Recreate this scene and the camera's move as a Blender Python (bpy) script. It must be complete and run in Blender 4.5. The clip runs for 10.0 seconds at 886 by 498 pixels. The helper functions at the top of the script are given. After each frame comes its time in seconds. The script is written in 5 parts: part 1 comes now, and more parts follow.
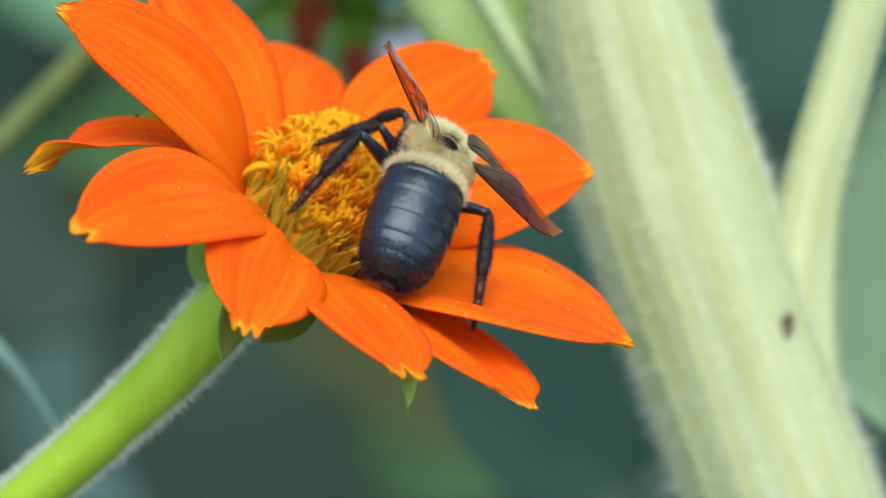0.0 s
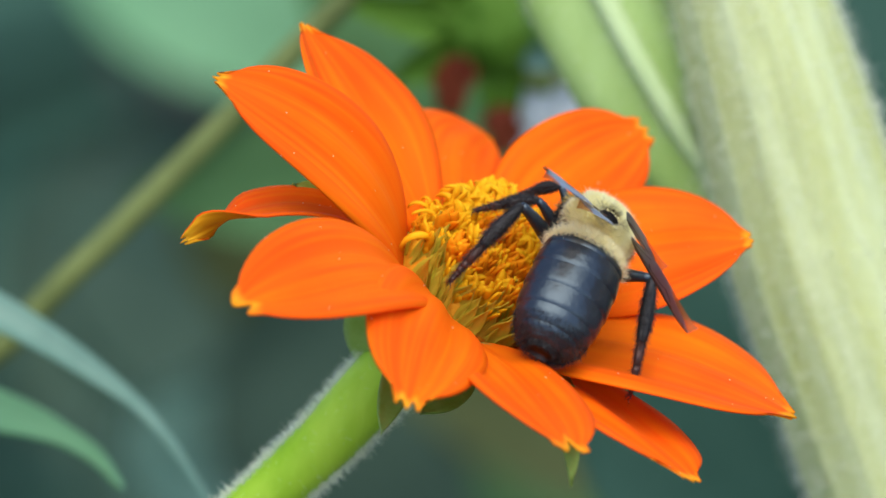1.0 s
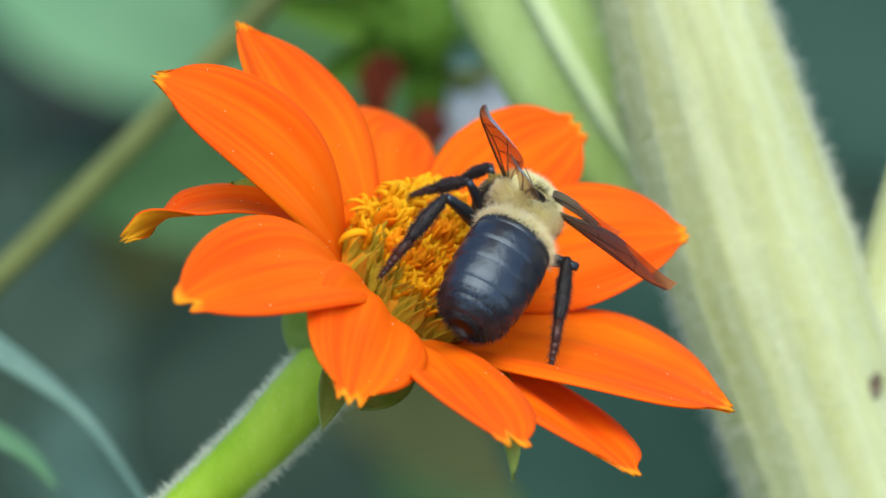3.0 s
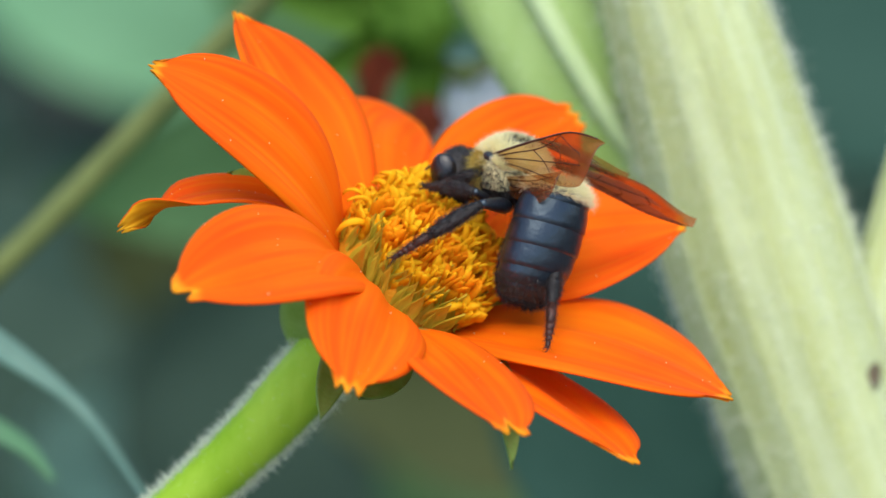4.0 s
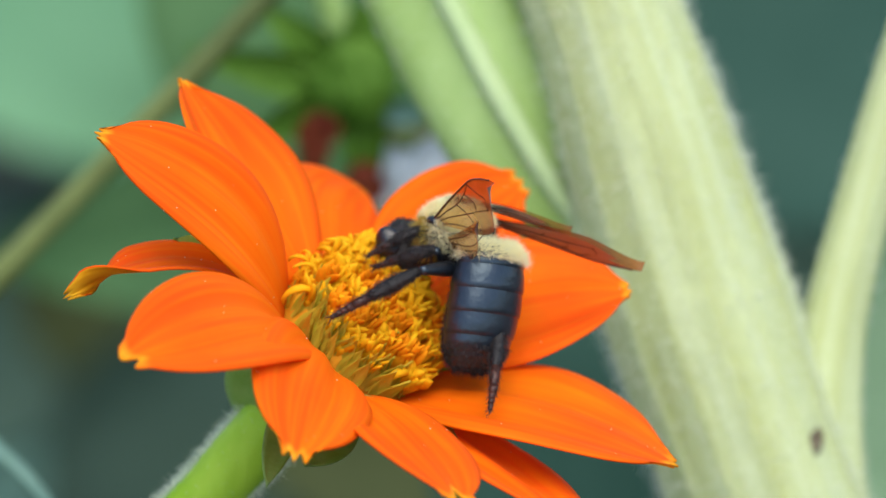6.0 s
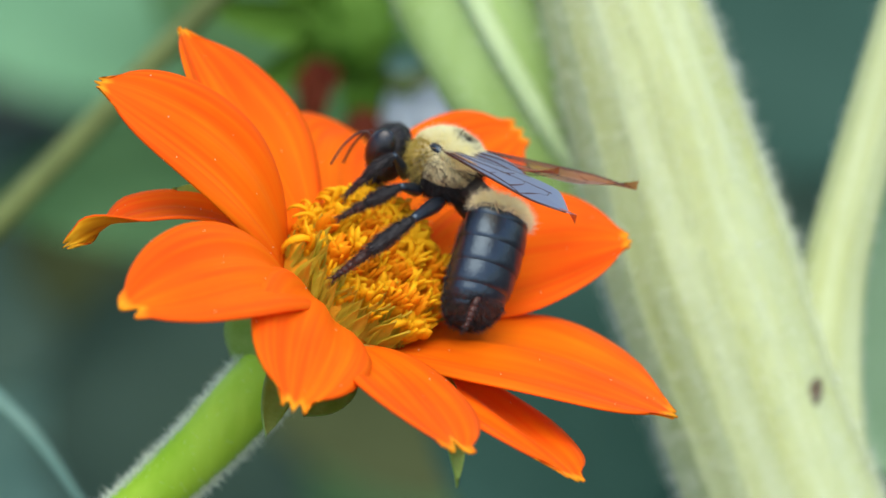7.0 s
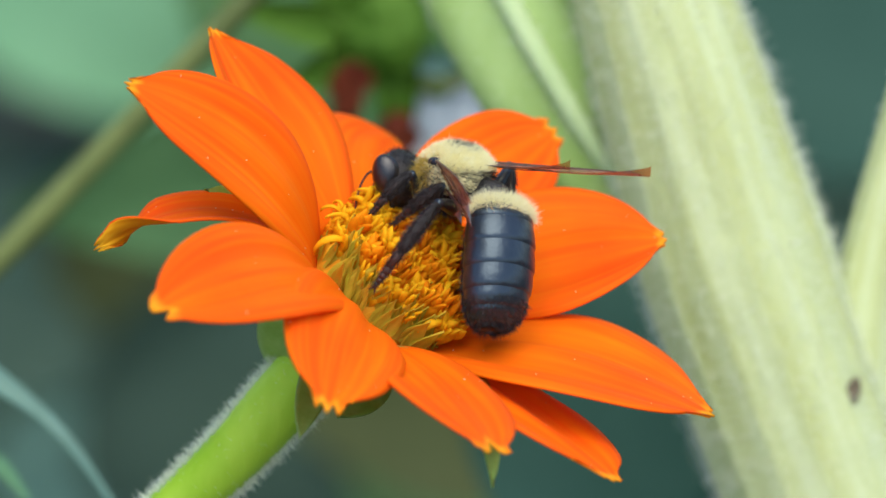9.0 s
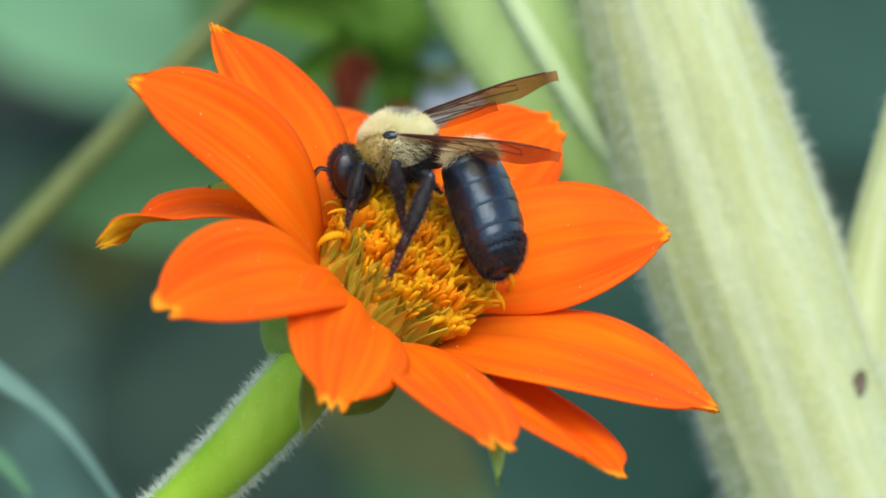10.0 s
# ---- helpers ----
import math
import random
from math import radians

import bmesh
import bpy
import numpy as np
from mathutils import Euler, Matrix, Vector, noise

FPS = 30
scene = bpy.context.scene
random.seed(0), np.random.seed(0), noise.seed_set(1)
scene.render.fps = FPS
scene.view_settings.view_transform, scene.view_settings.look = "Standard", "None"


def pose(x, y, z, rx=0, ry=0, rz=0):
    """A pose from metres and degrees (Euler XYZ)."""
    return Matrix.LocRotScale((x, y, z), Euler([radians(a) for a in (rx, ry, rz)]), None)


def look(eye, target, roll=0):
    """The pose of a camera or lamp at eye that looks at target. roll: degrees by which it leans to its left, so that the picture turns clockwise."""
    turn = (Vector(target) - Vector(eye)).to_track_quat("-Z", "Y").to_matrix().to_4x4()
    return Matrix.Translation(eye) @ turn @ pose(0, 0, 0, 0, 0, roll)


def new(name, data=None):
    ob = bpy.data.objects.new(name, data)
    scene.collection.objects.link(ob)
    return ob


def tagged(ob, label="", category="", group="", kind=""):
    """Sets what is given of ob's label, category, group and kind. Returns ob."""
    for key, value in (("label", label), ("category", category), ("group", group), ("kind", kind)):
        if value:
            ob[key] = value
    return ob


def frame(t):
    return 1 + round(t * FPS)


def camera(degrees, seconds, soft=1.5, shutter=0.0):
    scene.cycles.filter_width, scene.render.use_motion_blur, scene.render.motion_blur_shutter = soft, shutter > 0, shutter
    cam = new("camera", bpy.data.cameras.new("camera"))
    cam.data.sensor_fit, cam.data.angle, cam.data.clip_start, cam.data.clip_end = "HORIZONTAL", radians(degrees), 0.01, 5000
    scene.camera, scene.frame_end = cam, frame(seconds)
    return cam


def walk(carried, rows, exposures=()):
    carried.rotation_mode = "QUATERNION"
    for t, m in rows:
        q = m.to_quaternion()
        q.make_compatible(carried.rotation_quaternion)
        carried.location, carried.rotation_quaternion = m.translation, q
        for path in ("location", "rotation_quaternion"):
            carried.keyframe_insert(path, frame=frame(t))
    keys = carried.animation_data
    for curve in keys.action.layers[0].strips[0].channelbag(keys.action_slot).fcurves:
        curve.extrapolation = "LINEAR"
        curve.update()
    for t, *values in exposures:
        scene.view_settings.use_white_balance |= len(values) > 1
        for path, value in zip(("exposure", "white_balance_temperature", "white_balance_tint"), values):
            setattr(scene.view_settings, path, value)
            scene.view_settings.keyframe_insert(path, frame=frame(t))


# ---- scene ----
cam = camera(5.8, 10.0, soft=1.6)
PATH = [
    (0.0, pose(0.02866, -0.94571, 1.54054, 69.6641, 0.0230, 1.3739)),
    (0.1, pose(0.01441, -0.94113, 1.54560, 69.6149, 0.1024, 0.9147)),
    (0.2, pose(0.01442, -0.94109, 1.54558, 69.9675, 0.2008, 1.1728)),
    (0.3, pose(0.01445, -0.94111, 1.54558, 70.1877, 0.3309, 1.5207)),
    (0.4, pose(0.01445, -0.94111, 1.54558, 70.1416, 0.3435, 1.5555)),
    (0.5, pose(0.01445, -0.94111, 1.54558, 70.1268, 0.3467, 1.5641)),
    (1.0, pose(0.01560, -0.93706, 1.54378, 69.7684, 0.1551, 1.6493)),
    (1.5, pose(0.00925, -0.94136, 1.54218, 69.9828, -0.1876, 1.2816)),
    (2.0, pose(0.00496, -0.94001, 1.54517, 69.6461, -0.4969, 1.0794)),
    (2.5, pose(0.00624, -0.94062, 1.54464, 69.8194, 0.2039, 0.7354)),
    (2.7, pose(0.00624, -0.94063, 1.54464, 69.8044, 0.1741, 0.6556)),
    (3.8, pose(0.00617, -0.94118, 1.53986, 69.9231, 0.3457, 0.5128)),
    (4.0, pose(0.00617, -0.94117, 1.53986, 69.9640, 0.3572, 0.5439)),
    (4.5, pose(0.00480, -0.94138, 1.54002, 70.0790, 0.1694, 0.4208)),
    (5.0, pose(0.00314, -0.94249, 1.54124, 70.1546, 0.2344, 0.0268)),
    (5.2, pose(0.00313, -0.94252, 1.54125, 70.2542, 0.2092, -0.0431)),
    (6.3, pose(0.00129, -0.94172, 1.54363, 70.1977, 0.1364, -0.0294)),
    (6.5, pose(0.00129, -0.94171, 1.54363, 70.1385, 0.1413, -0.0153)),
    (7.0, pose(0.00113, -0.94022, 1.54449, 69.8024, -0.0027, -0.0179)),
    (7.5, pose(0.00000, -0.93969, 1.54202, 70.0000, -0.0000, 0.0000)),
    (8.0, pose(-0.00043, -0.93701, 1.54168, 70.1091, 0.0503, -0.0642)),
    (8.5, pose(-0.00077, -0.93605, 1.54418, 69.9478, 0.2753, -0.1645)),
    (9.0, pose(0.00232, -0.93465, 1.53962, 69.9548, 0.5112, 0.1033)),
    (9.5, pose(0.00062, -0.93053, 1.54291, 69.5830, 0.4013, 0.0372)),
    (10.0, pose(0.00174, -0.92906, 1.54128, 69.7242, 0.7418, 0.0066)),
]
walk(cam, PATH)
# the lens: a long tele macro, focused on the flower head
cam.data.dof.use_dof = True
cam.data.dof.focus_distance = 0.985
cam.data.dof.aperture_fstop = 19.0

scene.view_settings.exposure = 0.75

# ---- light: bright, soft daylight from a hazy sky ----
world = bpy.data.worlds.new("sky")
scene.world = world
world.use_nodes = True
wn = world.node_tree.nodes
sky = wn.new("ShaderNodeTexSky")
sky.sky_type = "NISHITA"
sky.sun_disc = False
sky.sun_elevation = radians(63)
sky.sun_rotation = radians(165)
wn["Background"].inputs["Strength"].default_value = 0.15
world.node_tree.links.new(sky.outputs[0], wn["Background"].inputs["Color"])
sun = new("sun", bpy.data.lights.new("sun", "SUN"))
sun.data.energy = 2.2
sun.data.angle = radians(60)
sun.data.color = (1.0, 0.93, 0.80)
sun.matrix_world = look((0.21, -0.78, 1.6), (0, 0, 0))


# ---- materials ----
def nodes_of(name):
    m = bpy.data.materials.new(name)
    m.use_nodes = True
    return m, m.node_tree.nodes, m.node_tree.links, m.node_tree.nodes["Principled BSDF"]


def ramp(n, stops):
    r = n.new("ShaderNodeValToRGB")
    e = r.color_ramp.elements
    while len(e) < len(stops):
        e.new(0.5)
    for k, (p, c) in zip(e, stops):
        k.position, k.color = p, (*c, 1)
    return r


def grained(name, dark, light, scale, rough=0.6, bump=0.2, stretch=(1, 1, 1), sheen=0.0, through_light=0.0, spec=0.4, fine=6.0):
    """A surface with grain at two scales; through_light: the share of light that passes a thin leaf."""
    m, n, l, b = nodes_of(name)
    co = n.new("ShaderNodeTexCoord")
    mp = n.new("ShaderNodeMapping")
    mp.inputs["Scale"].default_value = stretch
    l.new(co.outputs["Object"], mp.inputs["Vector"])
    a = n.new("ShaderNodeTexNoise")
    a.inputs["Scale"].default_value = scale
    a.inputs["Detail"].default_value = 5
    f = n.new("ShaderNodeTexNoise")
    f.inputs["Scale"].default_value = scale * fine
    f.inputs["Detail"].default_value = 3
    l.new(mp.outputs[0], a.inputs["Vector"])
    l.new(mp.outputs[0], f.inputs["Vector"])
    mix = n.new("ShaderNodeMath")
    mix.operation = "MULTIPLY_ADD"
    mix.inputs[1].default_value = 0.35
    l.new(f.outputs[0], mix.inputs[0])
    l.new(a.outputs[0], mix.inputs[2])
    r = ramp(n, [(0.45, dark), (0.9, light)])
    l.new(mix.outputs[0], r.inputs[0])
    l.new(r.outputs[0], b.inputs["Base Color"])
    b.inputs["Roughness"].default_value = rough
    b.inputs["Specular IOR Level"].default_value = spec
    if sheen:
        b.inputs["Sheen Weight"].default_value = sheen
        b.inputs["Sheen Roughness"].default_value = 0.3
    bp = n.new("ShaderNodeBump")
    bp.inputs["Strength"].default_value = bump
    bp.inputs["Distance"].default_value = 0.0005
    l.new(f.outputs[0], bp.inputs["Height"])
    l.new(bp.outputs[0], b.inputs["Normal"])
    if through_light:
        tr = n.new("ShaderNodeBsdfTranslucent")
        l.new(r.outputs[0], tr.inputs["Color"])
        mx = n.new("ShaderNodeMixShader")
        mx.inputs[0].default_value = through_light
        l.new(b.outputs[0], mx.inputs[1])
        l.new(tr.outputs[0], mx.inputs[2])
        l.new(mx.outputs[0], n["Material Output"].inputs["Surface"])
    return m


def petal_material(name, stops, streak, margin, through_light=0.3):
    """Petal skin: colour runs from the base to the yellow teeth, with fine veins along the length."""
    m, n, l, b = nodes_of(name)
    uv = n.new("ShaderNodeUVMap")
    sep = n.new("ShaderNodeSeparateXYZ")
    l.new(uv.outputs[0], sep.inputs[0])
    r = ramp(n, stops)
    l.new(sep.outputs["Y"], r.inputs[0])
    mp = n.new("ShaderNodeMapping")
    mp.inputs["Scale"].default_value = (15, 1.1, 1)
    info = n.new("ShaderNodeObjectInfo")
    l.new(uv.outputs[0], mp.inputs["Vector"])
    ad = n.new("ShaderNodeVectorMath")
    ad.operation = "ADD"
    l.new(mp.outputs[0], ad.inputs[0])
    l.new(info.outputs["Random"], ad.inputs[1])
    veins = n.new("ShaderNodeTexNoise")
    veins.inputs["Scale"].default_value = 1.0
    veins.inputs["Detail"].default_value = 3
    l.new(ad.outputs[0], veins.inputs["Vector"])
    co = n.new("ShaderNodeTexCoord")
    blot = n.new("ShaderNodeTexNoise")
    blot.inputs["Scale"].default_value = 90
    blot.inputs["Detail"].default_value = 4
    l.new(co.outputs["Object"], blot.inputs["Vector"])
    f1 = ramp(n, [(0.36, (0, 0, 0)), (0.68, (1, 1, 1))])
    l.new(veins.outputs[0], f1.inputs[0])
    mul = n.new("ShaderNodeMath")
    mul.operation = "MULTIPLY"
    l.new(f1.outputs[0], mul.inputs[0])
    l.new(blot.outputs[0], mul.inputs[1])
    mx = n.new("ShaderNodeMix")
    mx.data_type = "RGBA"
    l.new(mul.outputs[0], mx.inputs["Factor"])
    mx.inputs["B"].default_value = (*streak, 1)
    across = n.new("ShaderNodeMath")
    across.operation = "SUBTRACT"
    across.inputs[1].default_value = 0.5
    l.new(sep.outputs["X"], across.inputs[0])
    off = n.new("ShaderNodeMath")
    off.operation = "ABSOLUTE"
    l.new(across.outputs[0], off.inputs[0])
    rim = ramp(n, [(0.22, (0, 0, 0)), (0.5, (0.62, 0.62, 0.62))])
    l.new(off.outputs[0], rim.inputs[0])
    edge = n.new("ShaderNodeMix")
    edge.data_type = "RGBA"
    l.new(rim.outputs[0], edge.inputs["Factor"])
    l.new(r.outputs[0], edge.inputs["A"])
    edge.inputs["B"].default_value = (*margin, 1)
    l.new(edge.outputs["Result"], mx.inputs["A"])
    l.new(mx.outputs["Result"], b.inputs["Base Color"])
    b.inputs["Roughness"].default_value = 0.6
    b.inputs["Specular IOR Level"].default_value = 0.08
    bp = n.new("ShaderNodeBump")
    bp.inputs["Strength"].default_value = 0.35
    bp.inputs["Distance"].default_value = 0.0004
    l.new(veins.outputs[0], bp.inputs["Height"])
    l.new(bp.outputs[0], b.inputs["Normal"])
    tr = n.new("ShaderNodeBsdfTranslucent")
    l.new(mx.outputs["Result"], tr.inputs["Color"])
    ms = n.new("ShaderNodeMixShader")
    ms.inputs[0].default_value = through_light
    l.new(b.outputs[0], ms.inputs[1])
    l.new(tr.outputs[0], ms.inputs[2])
    l.new(ms.outputs[0], n["Material Output"].inputs["Surface"])
    return m


PETAL = petal_material("petal_upper", [(0.0, (0.92, 0.156, 0.004)), (0.35, (0.95, 0.160, 0.003)), (0.7, (0.95, 0.106, 0.004)), (0.955, (0.94, 0.108, 0.005)), (0.985, (0.92, 0.40, 0.02))], (0.97, 0.255, 0.004), (0.93, 0.090, 0.006))
PETAL_BACK = petal_material("petal_under", [(0.0, (0.85, 0.32, 0.008)), (0.9, (0.92, 0.42, 0.010)), (1.0, (0.95, 0.55, 0.03))], (0.94, 0.48, 0.02), (0.90, 0.38, 0.01))
FLORET = grained("floret_yellow", (0.92, 0.46, 0.006), (0.95, 0.60, 0.02), 500, 0.65, 0.15, through_light=0.35, spec=0.1)
FLORET_DEEP = grained("floret_deep_orange", (0.90, 0.30, 0.005), (0.93, 0.42, 0.010), 500, 0.65, 0.15, through_light=0.35, spec=0.1)
CHAFF = grained("chaff_olive", (0.50, 0.45, 0.025), (0.92, 0.72, 0.09), 320, 0.55, 0.2, (1, 1, 0.3), through_light=0.3, spec=0.2)
RECEPTACLE = grained("receptacle_orange", (0.80, 0.34, 0.008), (0.90, 0.46, 0.015), 700, 0.7, 0.4)
SEPAL = grained("sepal_green", (0.29, 0.46, 0.06), (0.44, 0.60, 0.15), 260, 0.6, 0.3, sheen=0.15, through_light=0.4)
PEDUNCLE = grained("peduncle_green", (0.26, 0.48, 0.015), (0.40, 0.62, 0.05), 130, 0.55, 0.3, (1, 1, 0.25), sheen=0.15, spec=0.2)
HAIR_WHITE = grained("white_hair", (0.78, 0.82, 0.68), (0.90, 0.92, 0.82), 300, 0.6, 0.0, through_light=0.55)


def striped(name, stops, around, along, rough=0.65, sheen=0.3, through_light=0.2):
    """A ribbed stalk: streaks that run along it, broken by fine mottling."""
    m = grained(name, stops[0], stops[-1], 90, rough, 0.5, (1, 1, 0.45), sheen=sheen, through_light=through_light)
    n, l, b = m.node_tree.nodes, m.node_tree.links, m.node_tree.nodes["Principled BSDF"]
    uv = n.new("ShaderNodeUVMap")
    mp = n.new("ShaderNodeMapping")
    mp.inputs["Scale"].default_value = (around, along, 1)
    l.new(uv.outputs[0], mp.inputs["Vector"])
    t = n.new("ShaderNodeTexNoise")
    t.inputs["Scale"].default_value = 1.0
    t.inputs["Detail"].default_value = 3
    l.new(mp.outputs[0], t.inputs["Vector"])
    r = ramp(n, [(0.36, stops[0]), (0.5, stops[1]), (0.64, stops[2])])
    l.new(t.outputs[0], r.inputs[0])
    mx = n.new("ShaderNodeMix")
    mx.data_type = "RGBA"
    mx.inputs["Factor"].default_value = 0.72
    l.new(b.inputs["Base Color"].links[0].from_socket, mx.inputs["A"])
    l.new(r.outputs[0], mx.inputs["B"])
    l.new(mx.outputs["Result"], b.inputs["Base Color"])
    return m


STALK = striped("pale_stalk", [(0.46, 0.51, 0.20), (0.53, 0.60, 0.29), (0.60, 0.68, 0.41)], 22, 0.9)
STALK_GREEN = grained("green_stalk", (0.22, 0.35, 0.075), (0.33, 0.48, 0.16), 60, 0.6, 0.3, (1, 1, 0.2), sheen=0.1)
RIDGE = grained("whitish_ridge", (0.36, 0.50, 0.22), (0.50, 0.62, 0.34), 90, 0.65, 0.4, (1, 1, 0.4), sheen=0.2)
SCAR = grained("scar_brown", (0.05, 0.04, 0.025), (0.20, 0.15, 0.09), 800, 0.8, 0.5)
TWIG = grained("twig_olive_brown", (0.09, 0.12, 0.030), (0.17, 0.21, 0.06), 90, 0.7, 0.4, (1, 1, 0.3))
LEAF_TEAL = grained("blade_blue_green", (0.13, 0.28, 0.23), (0.23, 0.40, 0.33), 60, 0.5, 0.3, through_light=0.4)
LEAF = grained("leaf_green", (0.06, 0.155, 0.055), (0.13, 0.26, 0.105), 30, 0.6, 0.3, through_light=0.3, spec=0.15)
LEAF_PALE = grained("leaf_pale_green", (0.13, 0.32, 0.165), (0.20, 0.41, 0.225), 18, 0.6, 0.3, through_light=0.3, spec=0.15)
LEAF_SAGE = grained("leaf_sage_green", (0.24, 0.40, 0.22), (0.36, 0.52, 0.34), 40, 0.6, 0.3, through_light=0.35, spec=0.15)
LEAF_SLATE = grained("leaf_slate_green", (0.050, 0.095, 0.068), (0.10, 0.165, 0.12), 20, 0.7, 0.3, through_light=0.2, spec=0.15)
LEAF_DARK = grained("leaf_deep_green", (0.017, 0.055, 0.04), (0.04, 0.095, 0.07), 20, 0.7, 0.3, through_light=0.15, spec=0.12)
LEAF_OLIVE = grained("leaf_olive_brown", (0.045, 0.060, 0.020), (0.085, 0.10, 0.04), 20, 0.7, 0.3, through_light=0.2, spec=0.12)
SEPAL_DARK = grained("bract_dark_green", (0.08, 0.20, 0.014), (0.16, 0.32, 0.04), 200, 0.6, 0.3, through_light=0.3, spec=0.2)
WILTED = grained("wilted_red", (0.14, 0.022, 0.008), (0.34, 0.06, 0.018), 300, 0.7, 0.4, through_light=0.2)
LILAC = grained("pale_lilac", (0.66, 0.74, 0.79), (0.78, 0.84, 0.87), 100, 0.5, 0.1, through_light=0.3)
SOIL = grained("soil", (0.018, 0.018, 0.014), (0.06, 0.055, 0.04), 9, 0.9, 0.6)
FUR_YELLOW = grained("fur_yellow", (0.93, 0.88, 0.55), (0.97, 0.95, 0.73), 600, 0.7, 0.0, through_light=0.5)
FUR_GOLD = grained("fur_olive_gold", (0.42, 0.32, 0.05), (0.66, 0.53, 0.15), 600, 0.7, 0.0, through_light=0.45)
FUR_BLACK = grained("fur_black", (0.006, 0.006, 0.007), (0.022, 0.018, 0.018), 600, 0.55, 0.0)
SKIN_YELLOW = grained("skin_under_fur", (0.58, 0.50, 0.24), (0.78, 0.70, 0.40), 700, 0.8, 0.4)
SHELL = grained("shell_black", (0.006, 0.008, 0.012), (0.014, 0.018, 0.026), 260, 0.33, 0.12, spec=0.75)
SHELL.node_tree.nodes["Principled BSDF"].inputs["Specular Tint"].default_value = (0.60, 0.82, 1.0, 1)
SHELL.node_tree.nodes["Principled BSDF"].inputs["Coat Weight"].default_value = 0.12
SHELL.node_tree.nodes["Principled BSDF"].inputs["Coat Roughness"].default_value = 0.28
SHELL_DULL = grained("shell_black_dull", (0.006, 0.006, 0.007), (0.018, 0.016, 0.016), 1200, 0.42, 0.4, spec=0.5)
SHELL_MATTE = grained("shell_black_matte", (0.006, 0.006, 0.007), (0.018, 0.016, 0.016), 1200, 0.75, 0.4, spec=0.15)
EYE = grained("eye_black", (0.006, 0.006, 0.008), (0.014, 0.013, 0.014), 3000, 0.16, 0.15, spec=0.6)
FEELER = grained("feeler_brown", (0.03, 0.012, 0.008), (0.09, 0.03, 0.02), 900, 0.45, 0.2)
VEIN = grained("wing_vein", (0.03, 0.010, 0.005), (0.07, 0.022, 0.01), 900, 0.4, 0.1)


def wing_material():
    m, n, l, b = nodes_of("wing_amber")
    co = n.new("ShaderNodeTexCoord")
    t = n.new("ShaderNodeTexNoise")
    t.inputs["Scale"].default_value = 350
    t.inputs["Detail"].default_value = 4
    l.new(co.outputs["Object"], t.inputs["Vector"])
    r = ramp(n, [(0.3, (0.20, 0.055, 0.012)), (0.7, (0.36, 0.11, 0.03))])
    l.new(t.outputs[0], r.inputs[0])
    l.new(r.outputs[0], b.inputs["Base Color"])
    b.inputs["Roughness"].default_value = 0.45
    b.inputs["Specular IOR Level"].default_value = 0.2
    clear = n.new("ShaderNodeBsdfTransparent")
    clear.inputs["Color"].default_value = (0.86, 0.66, 0.46, 1)
    mx = n.new("ShaderNodeMixShader")
    part_x = n.new("ShaderNodeSeparateXYZ")
    l.new(co.outputs["Object"], part_x.inputs[0])
    along = n.new("ShaderNodeMapRange")
    along.inputs["From Min"].default_value, along.inputs["From Max"].default_value = 0.004, 0.015
    along.inputs["To Min"].default_value, along.inputs["To Max"].default_value = 0.20, 0.68
    l.new(part_x.outputs["X"], along.inputs["Value"])
    l.new(along.outputs[0], mx.inputs[0])
    l.new(clear.outputs[0], mx.inputs[1])
    l.new(b.outputs[0], mx.inputs[2])
    gloss = n.new("ShaderNodeBsdfGlossy")
    gloss.inputs["Color"].default_value = (0.40, 0.42, 0.49, 1)
    gloss.inputs["Roughness"].default_value = 0.5
    fres = n.new("ShaderNodeFresnel")
    fres.inputs["IOR"].default_value = 1.16
    top = n.new("ShaderNodeMixShader")
    l.new(fres.outputs[0], top.inputs[0])
    l.new(mx.outputs[0], top.inputs[1])
    l.new(gloss.outputs[0], top.inputs[2])
    l.new(top.outputs[0], n["Material Output"].inputs["Surface"])
    bp = n.new("ShaderNodeBump")
    bp.inputs["Strength"].default_value = 0.3
    bp.inputs["Distance"].default_value = 0.0003
    l.new(t.outputs[0], bp.inputs["Height"])
    l.new(bp.outputs[0], b.inputs["Normal"])
    return m


WING = wing_material()
rng = random.Random(11)


# ---- mesh helpers ----
def mesh_object(name, verts, faces, mats, parent=None, label="", smooth=True, indices=None, uvs=None):
    me = bpy.data.meshes.new(name)
    me.from_pydata([tuple(v) for v in verts], [], faces)
    for m in mats if isinstance(mats, (list, tuple)) else [mats]:
        me.materials.append(m)
    if smooth:
        me.polygons.foreach_set("use_smooth", [True] * len(me.polygons))
    if indices:
        me.polygons.foreach_set("material_index", indices)
    if uvs is not None:
        layer = me.uv_layers.new(name="uv")
        for lp in me.loops:
            layer.data[lp.index].uv = uvs[lp.vertex_index]
    me.update()
    ob = new(name, me)
    if parent:
        ob.parent = parent
    if label:
        tagged(ob, label)
    return ob


def empty(name, m=None):
    ob = new(name)
    ob.empty_display_size = 0.002
    if m is not None:
        ob.matrix_basis = m
    return ob


